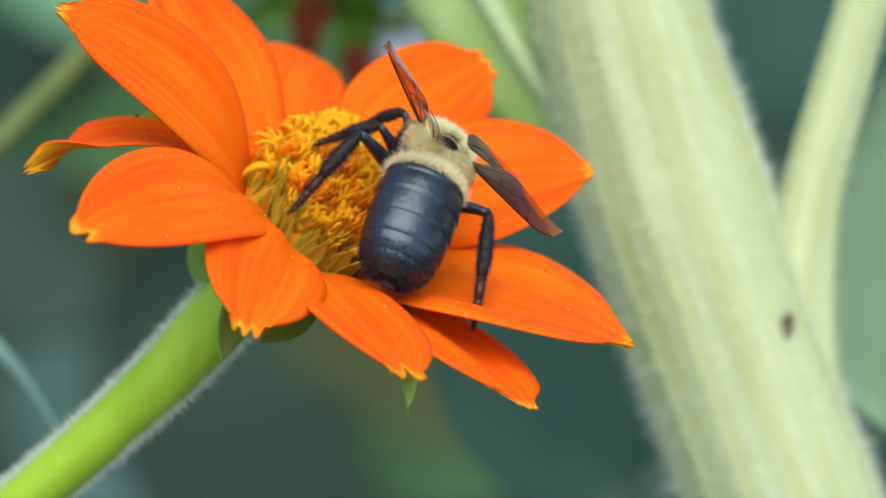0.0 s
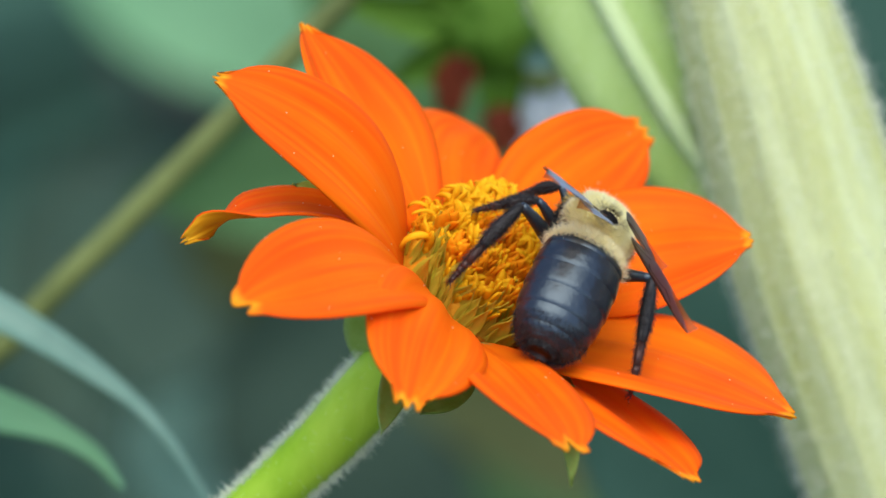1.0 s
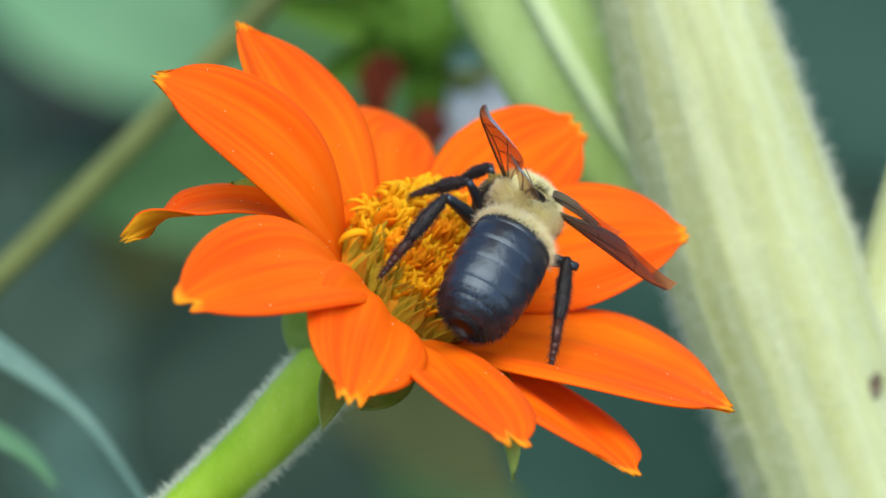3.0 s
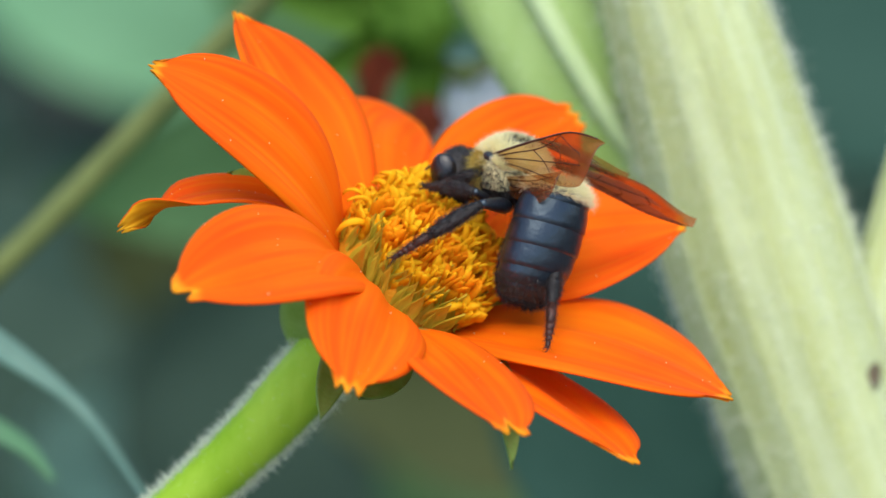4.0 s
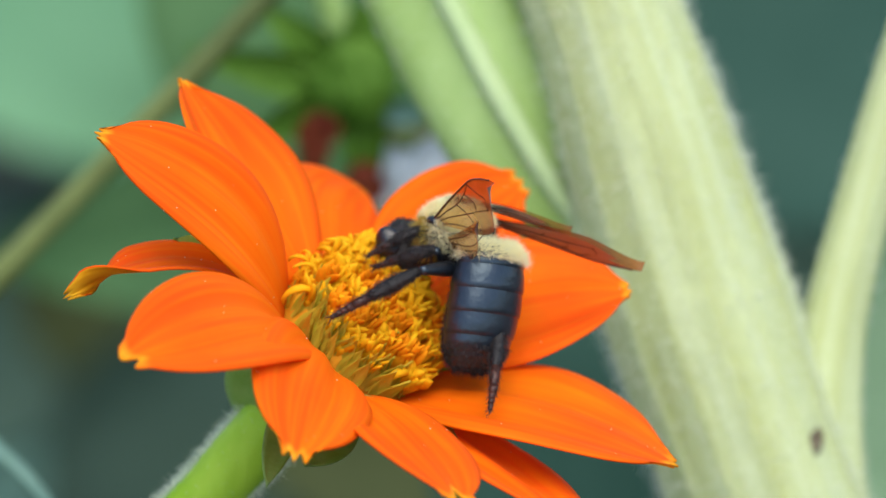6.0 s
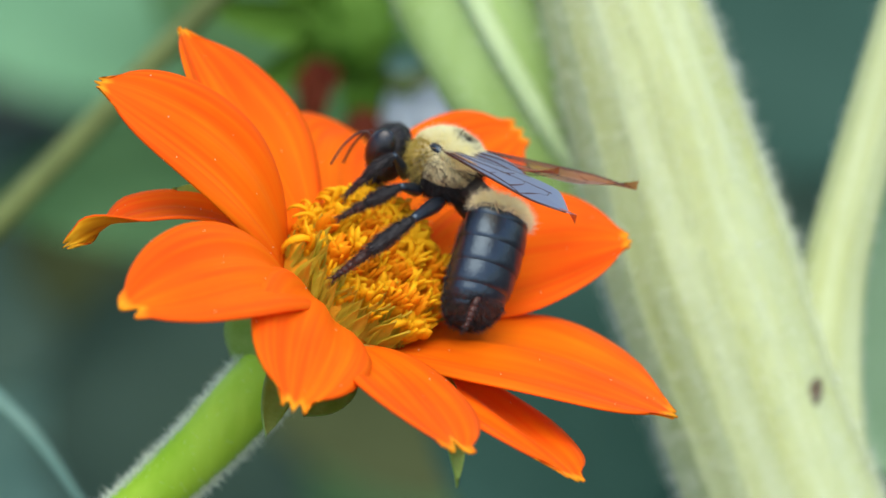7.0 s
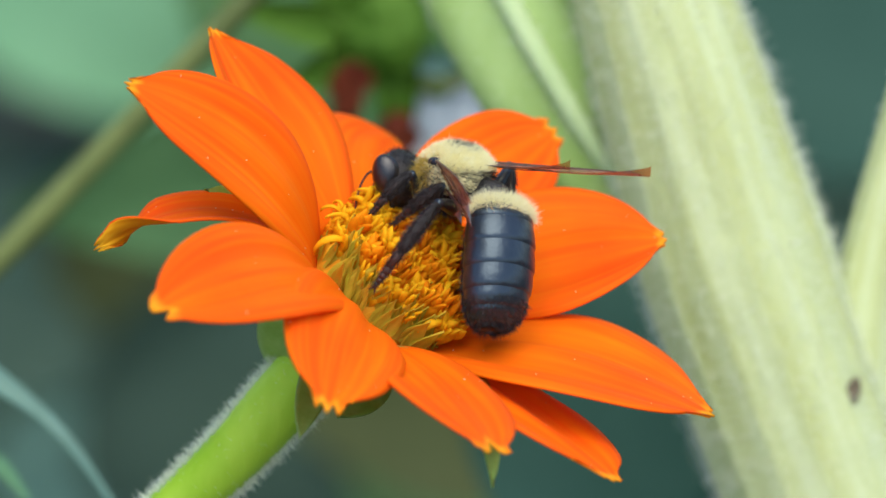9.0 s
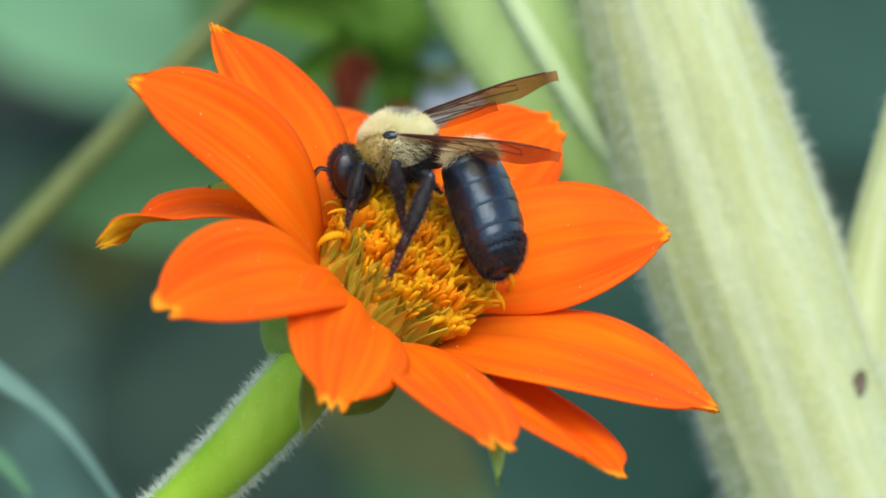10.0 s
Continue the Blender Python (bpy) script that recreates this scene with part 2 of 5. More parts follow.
def smooth_path(points, steps):
    """A Catmull-Rom curve through the points, steps pieces to each stretch."""
    p = [Vector(q) for q in points]
    p = [p[0] * 2 - p[1]] + p + [p[-1] * 2 - p[-2]]
    out = []
    for i in range(1, len(p) - 2):
        for k in range(steps):
            t = k / steps
            a, b, c, d = p[i - 1], p[i], p[i + 1], p[i + 2]
            out.append(0.5 * ((2 * b) + (c - a) * t + (2 * a - 5 * b + 4 * c - d) * t * t + (3 * b - a - 3 * c + d) * t ** 3))
    out.append(p[-2])
    return out


def frames_along(path):
    """Tangent, normal and binormal along a path, without sudden twist."""
    tans = [(path[min(i + 1, len(path) - 1)] - path[max(i - 1, 0)]).normalized() for i in range(len(path))]
    nrm = tans[0].orthogonal().normalized()
    res = []
    for t in tans:
        nrm = (nrm - t * nrm.dot(t)).normalized()
        res.append((t, nrm, t.cross(nrm)))
    return res


def tube(path, radii, sides, ridges=0, depth=0.0, wob=0.0, cap=True):
    """A swept tube; ridges: lengthwise ribs of the given depth."""
    verts, faces = [], []
    for i, (p, (t, n, b)) in enumerate(zip(path, frames_along(path))):
        r = radii[i] if len(radii) == len(path) else radii[0] + (radii[-1] - radii[0]) * i / (len(path) - 1)
        for k in range(sides):
            a = 2 * math.pi * k / sides
            q = r * (1 + depth * math.cos(ridges * a + 0.6 * math.sin(i * 0.07)) + 0.5 * depth * math.cos((ridges * 2 + 1) * a))
            if wob:
                q *= 1 + wob * noise.noise(p * 60 + Vector((math.cos(a), math.sin(a), 0)))
            verts.append(p + q * (math.cos(a) * n + math.sin(a) * b))
    m = len(path)
    for i in range(m - 1):
        for k in range(sides):
            k2 = (k + 1) % sides
            faces.append((i * sides + k, i * sides + k2, (i + 1) * sides + k2, (i + 1) * sides + k))
    if cap:
        faces.append(tuple(range(sides - 1, -1, -1)))
        faces.append(tuple((m - 1) * sides + k for k in range(sides)))
    return verts, faces


def add(geo, other):
    k = len(geo[0])
    geo[0].extend(other[0])
    geo[1].extend(tuple(i + k for i in f) for f in other[1])
    return geo


def hair_on(ob, count, length, width, lean, name, material, parent, keep=None, spread=0.35, curve=0.25, label="", seed=3):
    """Fine hairs over the faces of a mesh, each a thin bent blade of three triangles, joined into one part."""
    rg = random.Random(seed)
    me = ob.data
    polys = list(me.polygons)
    areas = np.cumsum([p.area for p in polys])
    verts, faces = [], []
    vs = [v.co.copy() for v in me.vertices]
    tries = 0
    while len(faces) < count * 3 and tries < count * 12:
        tries += 1
        p = polys[int(np.searchsorted(areas, rg.random() * areas[-1]))]
        idx = p.vertices
        u, q = rg.random(), rg.random()
        if len(idx) == 4:
            c = vs[idx[0]].lerp(vs[idx[1]], u).lerp(vs[idx[3]].lerp(vs[idx[2]], u), q)
        else:
            u = math.sqrt(u)
            c = vs[idx[0]] * (1 - u) + vs[idx[1]] * (u * (1 - q)) + vs[idx[2]] * (u * q)
        if keep and not keep(c):
            continue
        d = p.normal + Vector(lean) + Vector((rg.gauss(0, spread), rg.gauss(0, spread), rg.gauss(0, spread)))
        d.normalize()
        L = length * rg.uniform(0.6, 1.25)
        side = d.cross(Vector((rg.random() - 0.5, rg.random() - 0.5, rg.random() - 0.5))).normalized() * width * 0.5
        bend = Vector((rg.gauss(0, 1), rg.gauss(0, 1), rg.gauss(0, 1))) * L * curve + Vector(lean) * L * 0.3
        root, mid, tip = c - d * L * 0.05, c + d * L * 0.55 + bend * 0.3, c + d * L + bend
        k = len(verts)
        verts += [root - side, root + side, mid + side * 0.7, mid - side * 0.7, tip]
        faces += [(k, k + 1, k + 2), (k, k + 2, k + 3), (k + 3, k + 2, k + 4)]
    h = mesh_object(name, verts, faces, material, parent, label, smooth=False)
    tagged(h, kind="stuff")
    return h


# ---- the view's own axes: right, up and towards the viewer, with the origin near the flower ----
PITCH = radians(20)
ORIGIN = Vector((0, 0, 1.2))


def at(a, b, c):
    """A place a right, b up and c towards the viewer, in millimetres."""
    a, b, c = a / 1000, b / 1000, c / 1000
    return ORIGIN + Vector((a, b * math.sin(PITCH) - c * math.cos(PITCH), b * math.cos(PITCH) + c * math.sin(PITCH)))


# ---- ground ----
def build_ground():
    bm = bmesh.new()
    bmesh.ops.create_grid(bm, x_segments=60, y_segments=60, size=1)
    for v in bm.verts:
        x, y = v.co.x, v.co.y
        v.co.x, v.co.y = math.copysign(abs(x) ** 3, x) * 400, math.copysign(abs(y) ** 3, y) * 400
        v.co.z = 0.03 * noise.noise(Vector((v.co.x * 1.7, v.co.y * 1.7, 0)))
    me = bpy.data.meshes.new("ground")
    bm.to_mesh(me)
    bm.free()
    me.materials.append(SOIL)
    return tagged(new("ground", me), "dark bare garden soil under the plants", "ground", kind="structure")


build_ground()


# ---- the flower head ----
TILT, ANG = radians(55), radians(40)
AXIS = Vector((math.sin(TILT) * math.sin(ANG), math.sin(TILT) * math.cos(ANG), math.cos(TILT)))
EAST = Vector((math.cos(ANG), -math.sin(ANG), 0))
NORTH = AXIS.cross(EAST)
VIEW = Matrix(((1, 0, 0), (0, math.sin(PITCH), -math.cos(PITCH)), (0, math.cos(PITCH), math.sin(PITCH))))


def head_pose():
    r = VIEW @ Matrix((EAST, NORTH, AXIS)).transposed()
    return Matrix.Translation(at(-9.0, -5.6, 0)) @ r.to_4x4()


HEAD_AT = head_pose()
# each ray: azimuth, length, half width, rise, droop, lean, twist, sideways bend, cup, place of the greatest width
PETALS = [
    (206.8, 0.0304, 0.0047, 35.1, 89.3, 14.6, 28.1, 33.7, 0.18, 0.50),
    (248.6, 0.0448, 0.0072, 45.1, 59.0, 4.3, 0.6, 3.0, 0.12, 0.58),
    (264.6, 0.0367, 0.0079, 45.2, 54.5, -9.9, 18.7, 26.4, -0.02, 0.51),
    (287.3, 0.0392, 0.0073, 45.0, 29.0, 24.7, -30.5, 31.9, 0.07, 0.67),
    (321.5, 0.0353, 0.0118, 32.9, 12.1, -6.1, -10.1, 10.3, 0.07, 0.44),
    (351.3, 0.0338, 0.0130, 48.9, 39.0, -1.4, -19.2, 15.7, 0.07, 0.48),
    (51.8, 0.0261, 0.0092, 44.4, 15.1, 4.6, -11.9, -21.8, 0.13, 0.49),
    (91.2, 0.0298, 0.0074, 22.5, 21.3, -4.9, 9.9, -17.1, 0.02, 0.44),
    (125.3, 0.0355, 0.0068, -6.6, 22.4, 9.0, -18.6, -54.0, -0.11, 0.50),
    (170.4, 0.0272, 0.0102, 19.8, 14.1, -3.1, 23.7, -13.3, 0.21, 0.50),
    (211.9, 0.0361, 0.0065, 53.9, 67.3, -9.9, -17.3, -14.0, 0.06, 0.43),
]


def blade(az, L, W, rise, droop, lean, twist, side_bend, cup, widest, r0=0.0092, z0=0.0, rows=30, cols=15, teeth=0.05, groove=0.062, thick=0.00026, tip=0.13, base=0.42, power=0.62, seed=0, curl=0.0, notch=0.0):
    """A curved ray or bract in the head's own axes: upper and lower skin, joined along the edges."""
    az, rise, droop, lean, twist, side_bend = [radians(a) for a in (az, rise, droop, lean, twist, side_bend)]
    up = Vector((0, 0, 1))
    p = Vector((r0 * math.cos(az), r0 * math.sin(az), z0))
    ds = 1 / (rows - 1)
    tops, lows, uv = [], [], []
    centre = []
    for i in range(rows):
        s = i * ds
        el, a = rise - droop * s, az + side_bend * s
        rad = Vector((math.cos(a), math.sin(a), 0))
        t = math.cos(el) * rad + math.sin(el) * up
        if i:
            p = p + (t + last) * (0.5 * L * ds)
        last = t
        sd = up.cross(rad)
        nor = t.cross(sd)
        w = lean + twist * s + radians(curl) * max(0.0, (s - 0.7) / 0.3) ** 1.3
        d = math.cos(w) * sd + math.sin(w) * nor
        centre.append((p.copy(), t, d, t.cross(d), s))
    for i, (p, t, d, n, s) in enumerate(centre):
        rise_w = base + (1 - base) * math.sin(math.pi / 2 * min(s / widest, 1))
        fall = max(1 - (max(s - widest, 0) / (1 - widest)) ** 2, 0) ** power
        half = W * max(rise_w * fall, tip * min(1, s * 3))
        for j in range(cols):
            v = -1 + 2 * j / (cols - 1)
            gap = (0.5 - 0.5 * math.cos(3 * math.pi * v)) * (0.6 + 0.8 * (0.5 + 0.5 * noise.noise(Vector((seed * 3.1, v * 2.5, 0)))))
            if notch:
                gap = math.exp(-(((v - notch) / 0.26) ** 2))
            back = teeth * L * gap * max(0, (s - 0.72) / 0.28) ** 2 + 0.02 * L * v * v * max(0, (s - 0.8) / 0.2)
            ridge = groove * half * (math.cos(2.6 * math.pi * v) * min(1, s * 4) * (1 - 0.5 * s) + 0.35 * noise.noise(Vector((v * 1.5, s * 3, seed))))
            q = p + d * (half * v) + n * (cup * half * v * v + ridge) - t * back
            tops.append(q + n * thick / 2)
            lows.append(q - n * thick / 2)
            uv.append((0.5 + v / 2, s))
    k = rows * cols
    faces, idx = [], []
    for i in range(rows - 1):
        for j in range(cols - 1):
            a, b, c, e = i * cols + j, i * cols + j + 1, (i + 1) * cols + j + 1, (i + 1) * cols + j
            faces.append((a, e, c, b))
            idx.append(0)
            faces.append((k + a, k + b, k + c, k + e))
            idx.append(1)
    rim = [j for j in range(cols)] + [i * cols + cols - 1 for i in range(1, rows)] + [(rows - 1) * cols + j for j in range(cols - 2, -1, -1)] + [i * cols for i in range(rows - 2, 0, -1)]
    for a, b in zip(rim, rim[1:] + rim[:1]):
        faces.append((a, b, k + b, k + a))
        idx.append(0)
    return tops + lows, faces, idx, uv + uv


def strap(path, wide, thick):
    """A soft tapering strap with a rounded back, along a path of points."""
    verts, faces = [], []
    for i, (p, (t, n, b)) in enumerate(zip(path, frames_along(path))):
        s = i / (len(path) - 1)
        w = wide * (0.75 + 0.5 * math.sin(math.pi * s)) * (1 - 0.8 * s ** 4)
        h = thick * (1 - 0.6 * s ** 3)
        verts += [p + n * h * 0.3 - b * w, p + n * h, p + n * h * 0.3 + b * w, p - n * h]
    for i in range(len(path) - 1):
        for k in range(4):
            a, c = i * 4 + k, i * 4 + (k + 1) % 4
            faces.append((a, c, c + 4, a + 4))
    m = (len(path) - 1) * 4
    faces.append((m, m + 1, m + 2, m + 3))
    return verts, faces


def curl_path(start, out, up, length, turn, steps=7):
    """A path that leaves start along up and bends over towards out by the given angle."""
    p, pts = Vector(start), [Vector(start)]
    for k in range(steps):
        w = turn * (k + 0.5) / steps
        p = p + (up * math.cos(w) + out * math.sin(w)) * (length / steps)
        pts.append(p.copy())
    return pts


def floret_mesh(name, seed, material, height, kind):
    """One disc floret: a tube that swells into five lobes; an open one puts out curled style arms, a bud stays closed."""
    rg = random.Random(seed)
    up = Vector((0, 0, 1))
    bend = Vector((rg.uniform(-1, 1), rg.uniform(-1, 1), 0)) * 0.0004
    path = [Vector((0, 0, 0)), up * height * 0.35 + bend * 0.2, up * height * 0.7 + bend * 0.7, up * height + bend]
    if kind == "bud":
        path.append(path[-1] + up * 0.0006)
        geo = tube(path, [0.0004, 0.00058, 0.00076, 0.00066, 0.0001], 8, 5, 0.08)
    else:
        geo = tube(path, [0.0004, 0.00055, 0.00068, 0.0006], 8, 5, 0.05)
    geo = (list(geo[0]), list(geo[1]))
    top = path[-1]
    if kind != "bud":
        n = 5 if kind == "star" else 4
        for k in range(n):
            a = 2 * math.pi * k / n + rg.uniform(-0.35, 0.35)
            o = Vector((math.cos(a), math.sin(a), 0))
            add(geo, strap(curl_path(top + o * 0.0004 - up * 0.0003, o, up, rg.uniform(0.0013, 0.0022), rg.uniform(0.1, 1.0), 4), rg.uniform(0.00040, 0.00056), 0.00022))
    if kind == "open":
        a = rg.uniform(0, 6.28)
        for k in range(2):
            o = Vector((math.cos(a + 2.6 * k), math.sin(a + 2.6 * k), 0))
            add(geo, strap(curl_path(top - up * 0.0004, o, up, rg.uniform(0.0036, 0.0052), rg.uniform(2.2, 4.0), 10), 0.00036, 0.00032))
    me = bpy.data.meshes.new(name)
    me.from_pydata([tuple(v) for v in geo[0]], [], geo[1])
    me.materials.append(material)
    me.polygons.foreach_set("use_smooth", [True] * len(me.polygons))
    return me


def chaff_mesh(seed):
    """A stiff pointed chaff scale, keeled along its middle."""
    rg = random.Random(seed)
    L, W = rg.uniform(0.0046, 0.0060), rg.uniform(0.00072, 0.00098)
    verts, faces = [], []
    for i in range(8):
        s = i / 7
        w = W * (0.72 + 0.5 * math.sin(math.pi * min(1, s * 1.25))) * max(1 - s ** 2.6, 0.03)
        for v, h in ((-1, 0.0), (-0.45, -0.00026), (0, -0.00036), (0.45, -0.00026), (1, 0.0)):
            verts.append((w * v, h * (1 - 0.5 * s) + 0.0007 * s * s, s * L))
    for i in range(7):
        for j in range(4):
            a = i * 5 + j
            faces.append((a, a + 1, a + 6, a + 5))
    n = len(verts)
    verts += [(x, y + 0.00022 - 0.00015 * z / L, z) for x, y, z in verts]
    faces += [(d + n, c + n, b + n, a + n) for a, b, c, d in faces]
    for i in range(7):
        for j in (0, 4):
            a, b = i * 5 + j, (i + 1) * 5 + j
            faces.append((a, b, b + n, a + n))
    me = bpy.data.meshes.new("chaff_scale")
    me.from_pydata(verts, [], faces)
    me.materials.append(CHAFF)
    me.polygons.foreach_set("use_smooth", [True] * len(me.polygons))
    return me


DISC_R, DISC_H = 0.0098, 0.0030


def build_flower():
    flower = empty("flower", HEAD_AT)
    tagged(flower, "open orange flower head with yellow-orange disc on a hairy green stalk", "flower")
    # receptacle: a shallow dome above, a green cup beneath
    verts, faces = [], []
    prof = [(0.0, DISC_H + 0.0028), (0.35, DISC_H * 0.95 + 0.0028), (0.65, DISC_H * 0.72 + 0.0027), (0.86, DISC_H * 0.35 + 0.0020), (0.93, 0.0004), (0.94, -0.0008)]
    rings = 40
    for r, z in prof[1:]:
        for k in range(rings):
            a = 2 * math.pi * k / rings
            verts.append((r * DISC_R * math.cos(a), r * DISC_R * math.sin(a), z))
    verts.append((0, 0, DISC_H + 0.0028))
    top = len(verts) - 1
    for k in range(rings):
        faces.append((top, k, (k + 1) % rings))
        for i in range(len(prof) - 2):
            a, b = i * rings + k, i * rings + (k + 1) % rings
            faces.append((a, a + rings, b + rings, b))
    mesh_object("disc", verts, faces, RECEPTACLE, flower, "orange disc core under the florets")
    cup, cf = [], []
    cprof = [(0.0084, -0.0010), (0.0094, -0.0024), (0.0092, -0.0044), (0.0075, -0.0066), (0.0054, -0.0088), (0.0044, -0.0115)]
    for r, z in cprof:
        for k in range(rings):
            a = 2 * math.pi * k / rings
            q = r * (1 + 0.03 * math.cos(8 * a))
            cup.append((q * math.cos(a), q * math.sin(a), z))
    for i in range(len(cprof) - 1):
        for k in range(rings):
            a, b = i * rings + k, i * rings + (k + 1) % rings
            cf.append((a, a + rings, b + rings, b))
    mesh_object("calyx_cup", cup, cf, SEPAL, flower, "green cup beneath the rays")
    for i, p in enumerate(PETALS):
        v, f, idx, uv = blade(*p, z0={0: -0.0012, 2: 0.0012, 3: -0.0016}.get(i, 0.0), tip={1: 0.24, 2: 0.26, 3: 0.36, 4: 0.2, 5: 0.16, 6: 0.18, 7: 0.3}.get(i, 0.13), teeth={1: 0.045, 2: 0.04, 3: 0.075, 6: 0.02, 7: 0.035, 9: 0.025, 10: 0.025}.get(i, 0.035), notch={1: 0.35, 3: 0.15}.get(i, 0.0), seed=i, curl=94 if i == 0 else 0)
        mesh_object("petal", v, f, [PETAL, PETAL_BACK], flower, "", indices=idx, uvs=uv)
    # bracts: azimuth, length, half width, rise, droop, lean, twist, sideways bend
    bracts = [
        (242, 0.0178, 0.0057, -89, 47, -8, -4, -2), (270, 0.0229, 0.0022, 3, 1, 6, 4, 18), (284, 0.0162, 0.0047, 8, 5, -2, -7, -3),
        (311, 0.0377, 0.0025, 52, 55, -4, -4, -14), (322, 0.0168, 0.0029, 40, 3, 3, 0, 1), (0, 0.016, 0.0036, 25, 15, 0, 0, 0),
        (50, 0.016, 0.0040, 25, 15, 0, 0, 0), (100, 0.013, 0.0040, 2, 20, 0, 0, 0), (145, 0.014, 0.0040, 8, 15, 0, 0, 0), (200, 0.0172, 0.0040, 25, 25, -7, -5, 4),
    ]
    for i, b in enumerate(bracts):
        v, f, idx, uv = blade(*b, 0.2, 0.4, r0=0.0078, z0=-0.0028, rows=18, cols=9, teeth=0.0, groove=0.04, thick=0.0004, tip=0.0, base=0.8, power=0.9, seed=40 + i)
        mesh_object("sepal", v, f, SEPAL, flower, "")
    # florets in the spiral of the disc: curled yellow ones at the far rim, stars and buds over the middle, chaff at the near rim
    opened = [floret_mesh("floret", 50 + k, FLORET, 0.0020 + 0.0002 * k, "open") for k in range(7)]
    stars = [floret_mesh("floret", 60 + k, FLORET if k % 3 == 0 else FLORET_DEEP, 0.0020 + 0.0002 * k, "star") for k in range(7)]
    buds = [floret_mesh("floret", 80 + k, FLORET_DEEP, 0.0022, "bud") for k in range(3)]
    scales = [chaff_mesh(90 + k) for k in range(5)]
    count = 176
    for i in range(count):
        q = math.sqrt((i + 0.5) / count)
        a = i * 2.39996 + rng.uniform(-0.12, 0.12)
        deg = math.degrees(a) % 360
        near = 205 < deg < 318
        far_side = q > 0.45 and 72 < deg < 190
        z = DISC_H * (1 - q ** 2.2) + 0.0010
        out = Vector((math.cos(a), math.sin(a), 0))
        side = Vector((-out.y, out.x, 0))
        up = (Vector((0, 0, 1)) + out * ((0.10 if far_side else 0.26) * q * q - 0.05) + Vector((rng.gauss(0, 0.10), rng.gauss(0, 0.10), 0))).normalized()
        place = Vector((q * DISC_R * 0.95 * math.cos(a), q * DISC_R * 0.95 * math.sin(a), z))
        wall = near and q > 0.66
        young = 0.62 if q > 0.88 and 142 < deg < 206 else 0.8 if q > 0.78 and 150 < deg < 206 else 1.0
        if not (near and q > 0.86):
            kinds = opened if (far_side and rng.random() < 0.75) or rng.random() < 0.12 else buds if rng.random() < 0.18 else stars
            ob = new("floret", rng.choice(kinds))
            ob.parent = flower
            turn = up.to_track_quat("Z", "Y").to_matrix().to_4x4() @ pose(0, 0, 0, 0, 0, rng.uniform(0, 360))
            ob.matrix_basis = Matrix.Translation(place) @ turn @ Matrix.Scale(rng.uniform(1.08, 1.42) * young, 4)
        if wall or (q > 0.75 and rng.random() < 0.35) or rng.random() < 0.16:
            for twin in range(2 if wall and q > 0.8 else 1):
                sc = new("chaff_scale", rng.choice(scales))
                sc.parent = flower
                face = (Vector((0, 0, 1)) + out * (rng.uniform(-0.12, 0.10) + 0.08 * twin) + Vector((rng.gauss(0, 0.09), rng.gauss(0, 0.09), 0))).normalized()
                fwd = face.cross(side).normalized()
                m = Matrix((side, -fwd, face)).transposed().to_4x4()
                sc.matrix_basis = Matrix.Translation(place + out * 0.0005 + side * (0.0010 * twin) - up * 0.0006) @ m @ pose(0, 0, 0, 0, 0, rng.uniform(-20, 20)) @ Matrix.Scale((rng.uniform(0.95, 1.2) if wall else rng.uniform(0.7, 0.9)) * young, 4)
    # pollen grains scattered on the rays
    rays = [o for o in flower.children if o.name.startswith("petal")]
    pv, pf = [], []
    for o in rays:
        tops = [p for p in o.data.polygons if p.material_index == 0]
        for _ in range(9):
            p = rng.choice(tops)
            c, r = p.center + p.normal * 0.00004, rng.uniform(0.00004, 0.00010)
            k = len(pv)
            pv += [c + Vector(d) * r for d in ((1, 0, 0), (0, 1, 0), (-1, 0, 0), (0, -1, 0), (0, 0, 1), (0, 0, -1))]
            pf += [(k + x, k + y, k + z) for x, y, z in ((0, 1, 4), (1, 2, 4), (2, 3, 4), (3, 0, 4), (1, 0, 5), (2, 1, 5), (3, 2, 5), (0, 3, 5))]
    tagged(mesh_object("pollen", pv, pf, FUR_YELLOW, flower, "pale pollen grains"), kind="stuff")
    return flower


flower = build_flower()


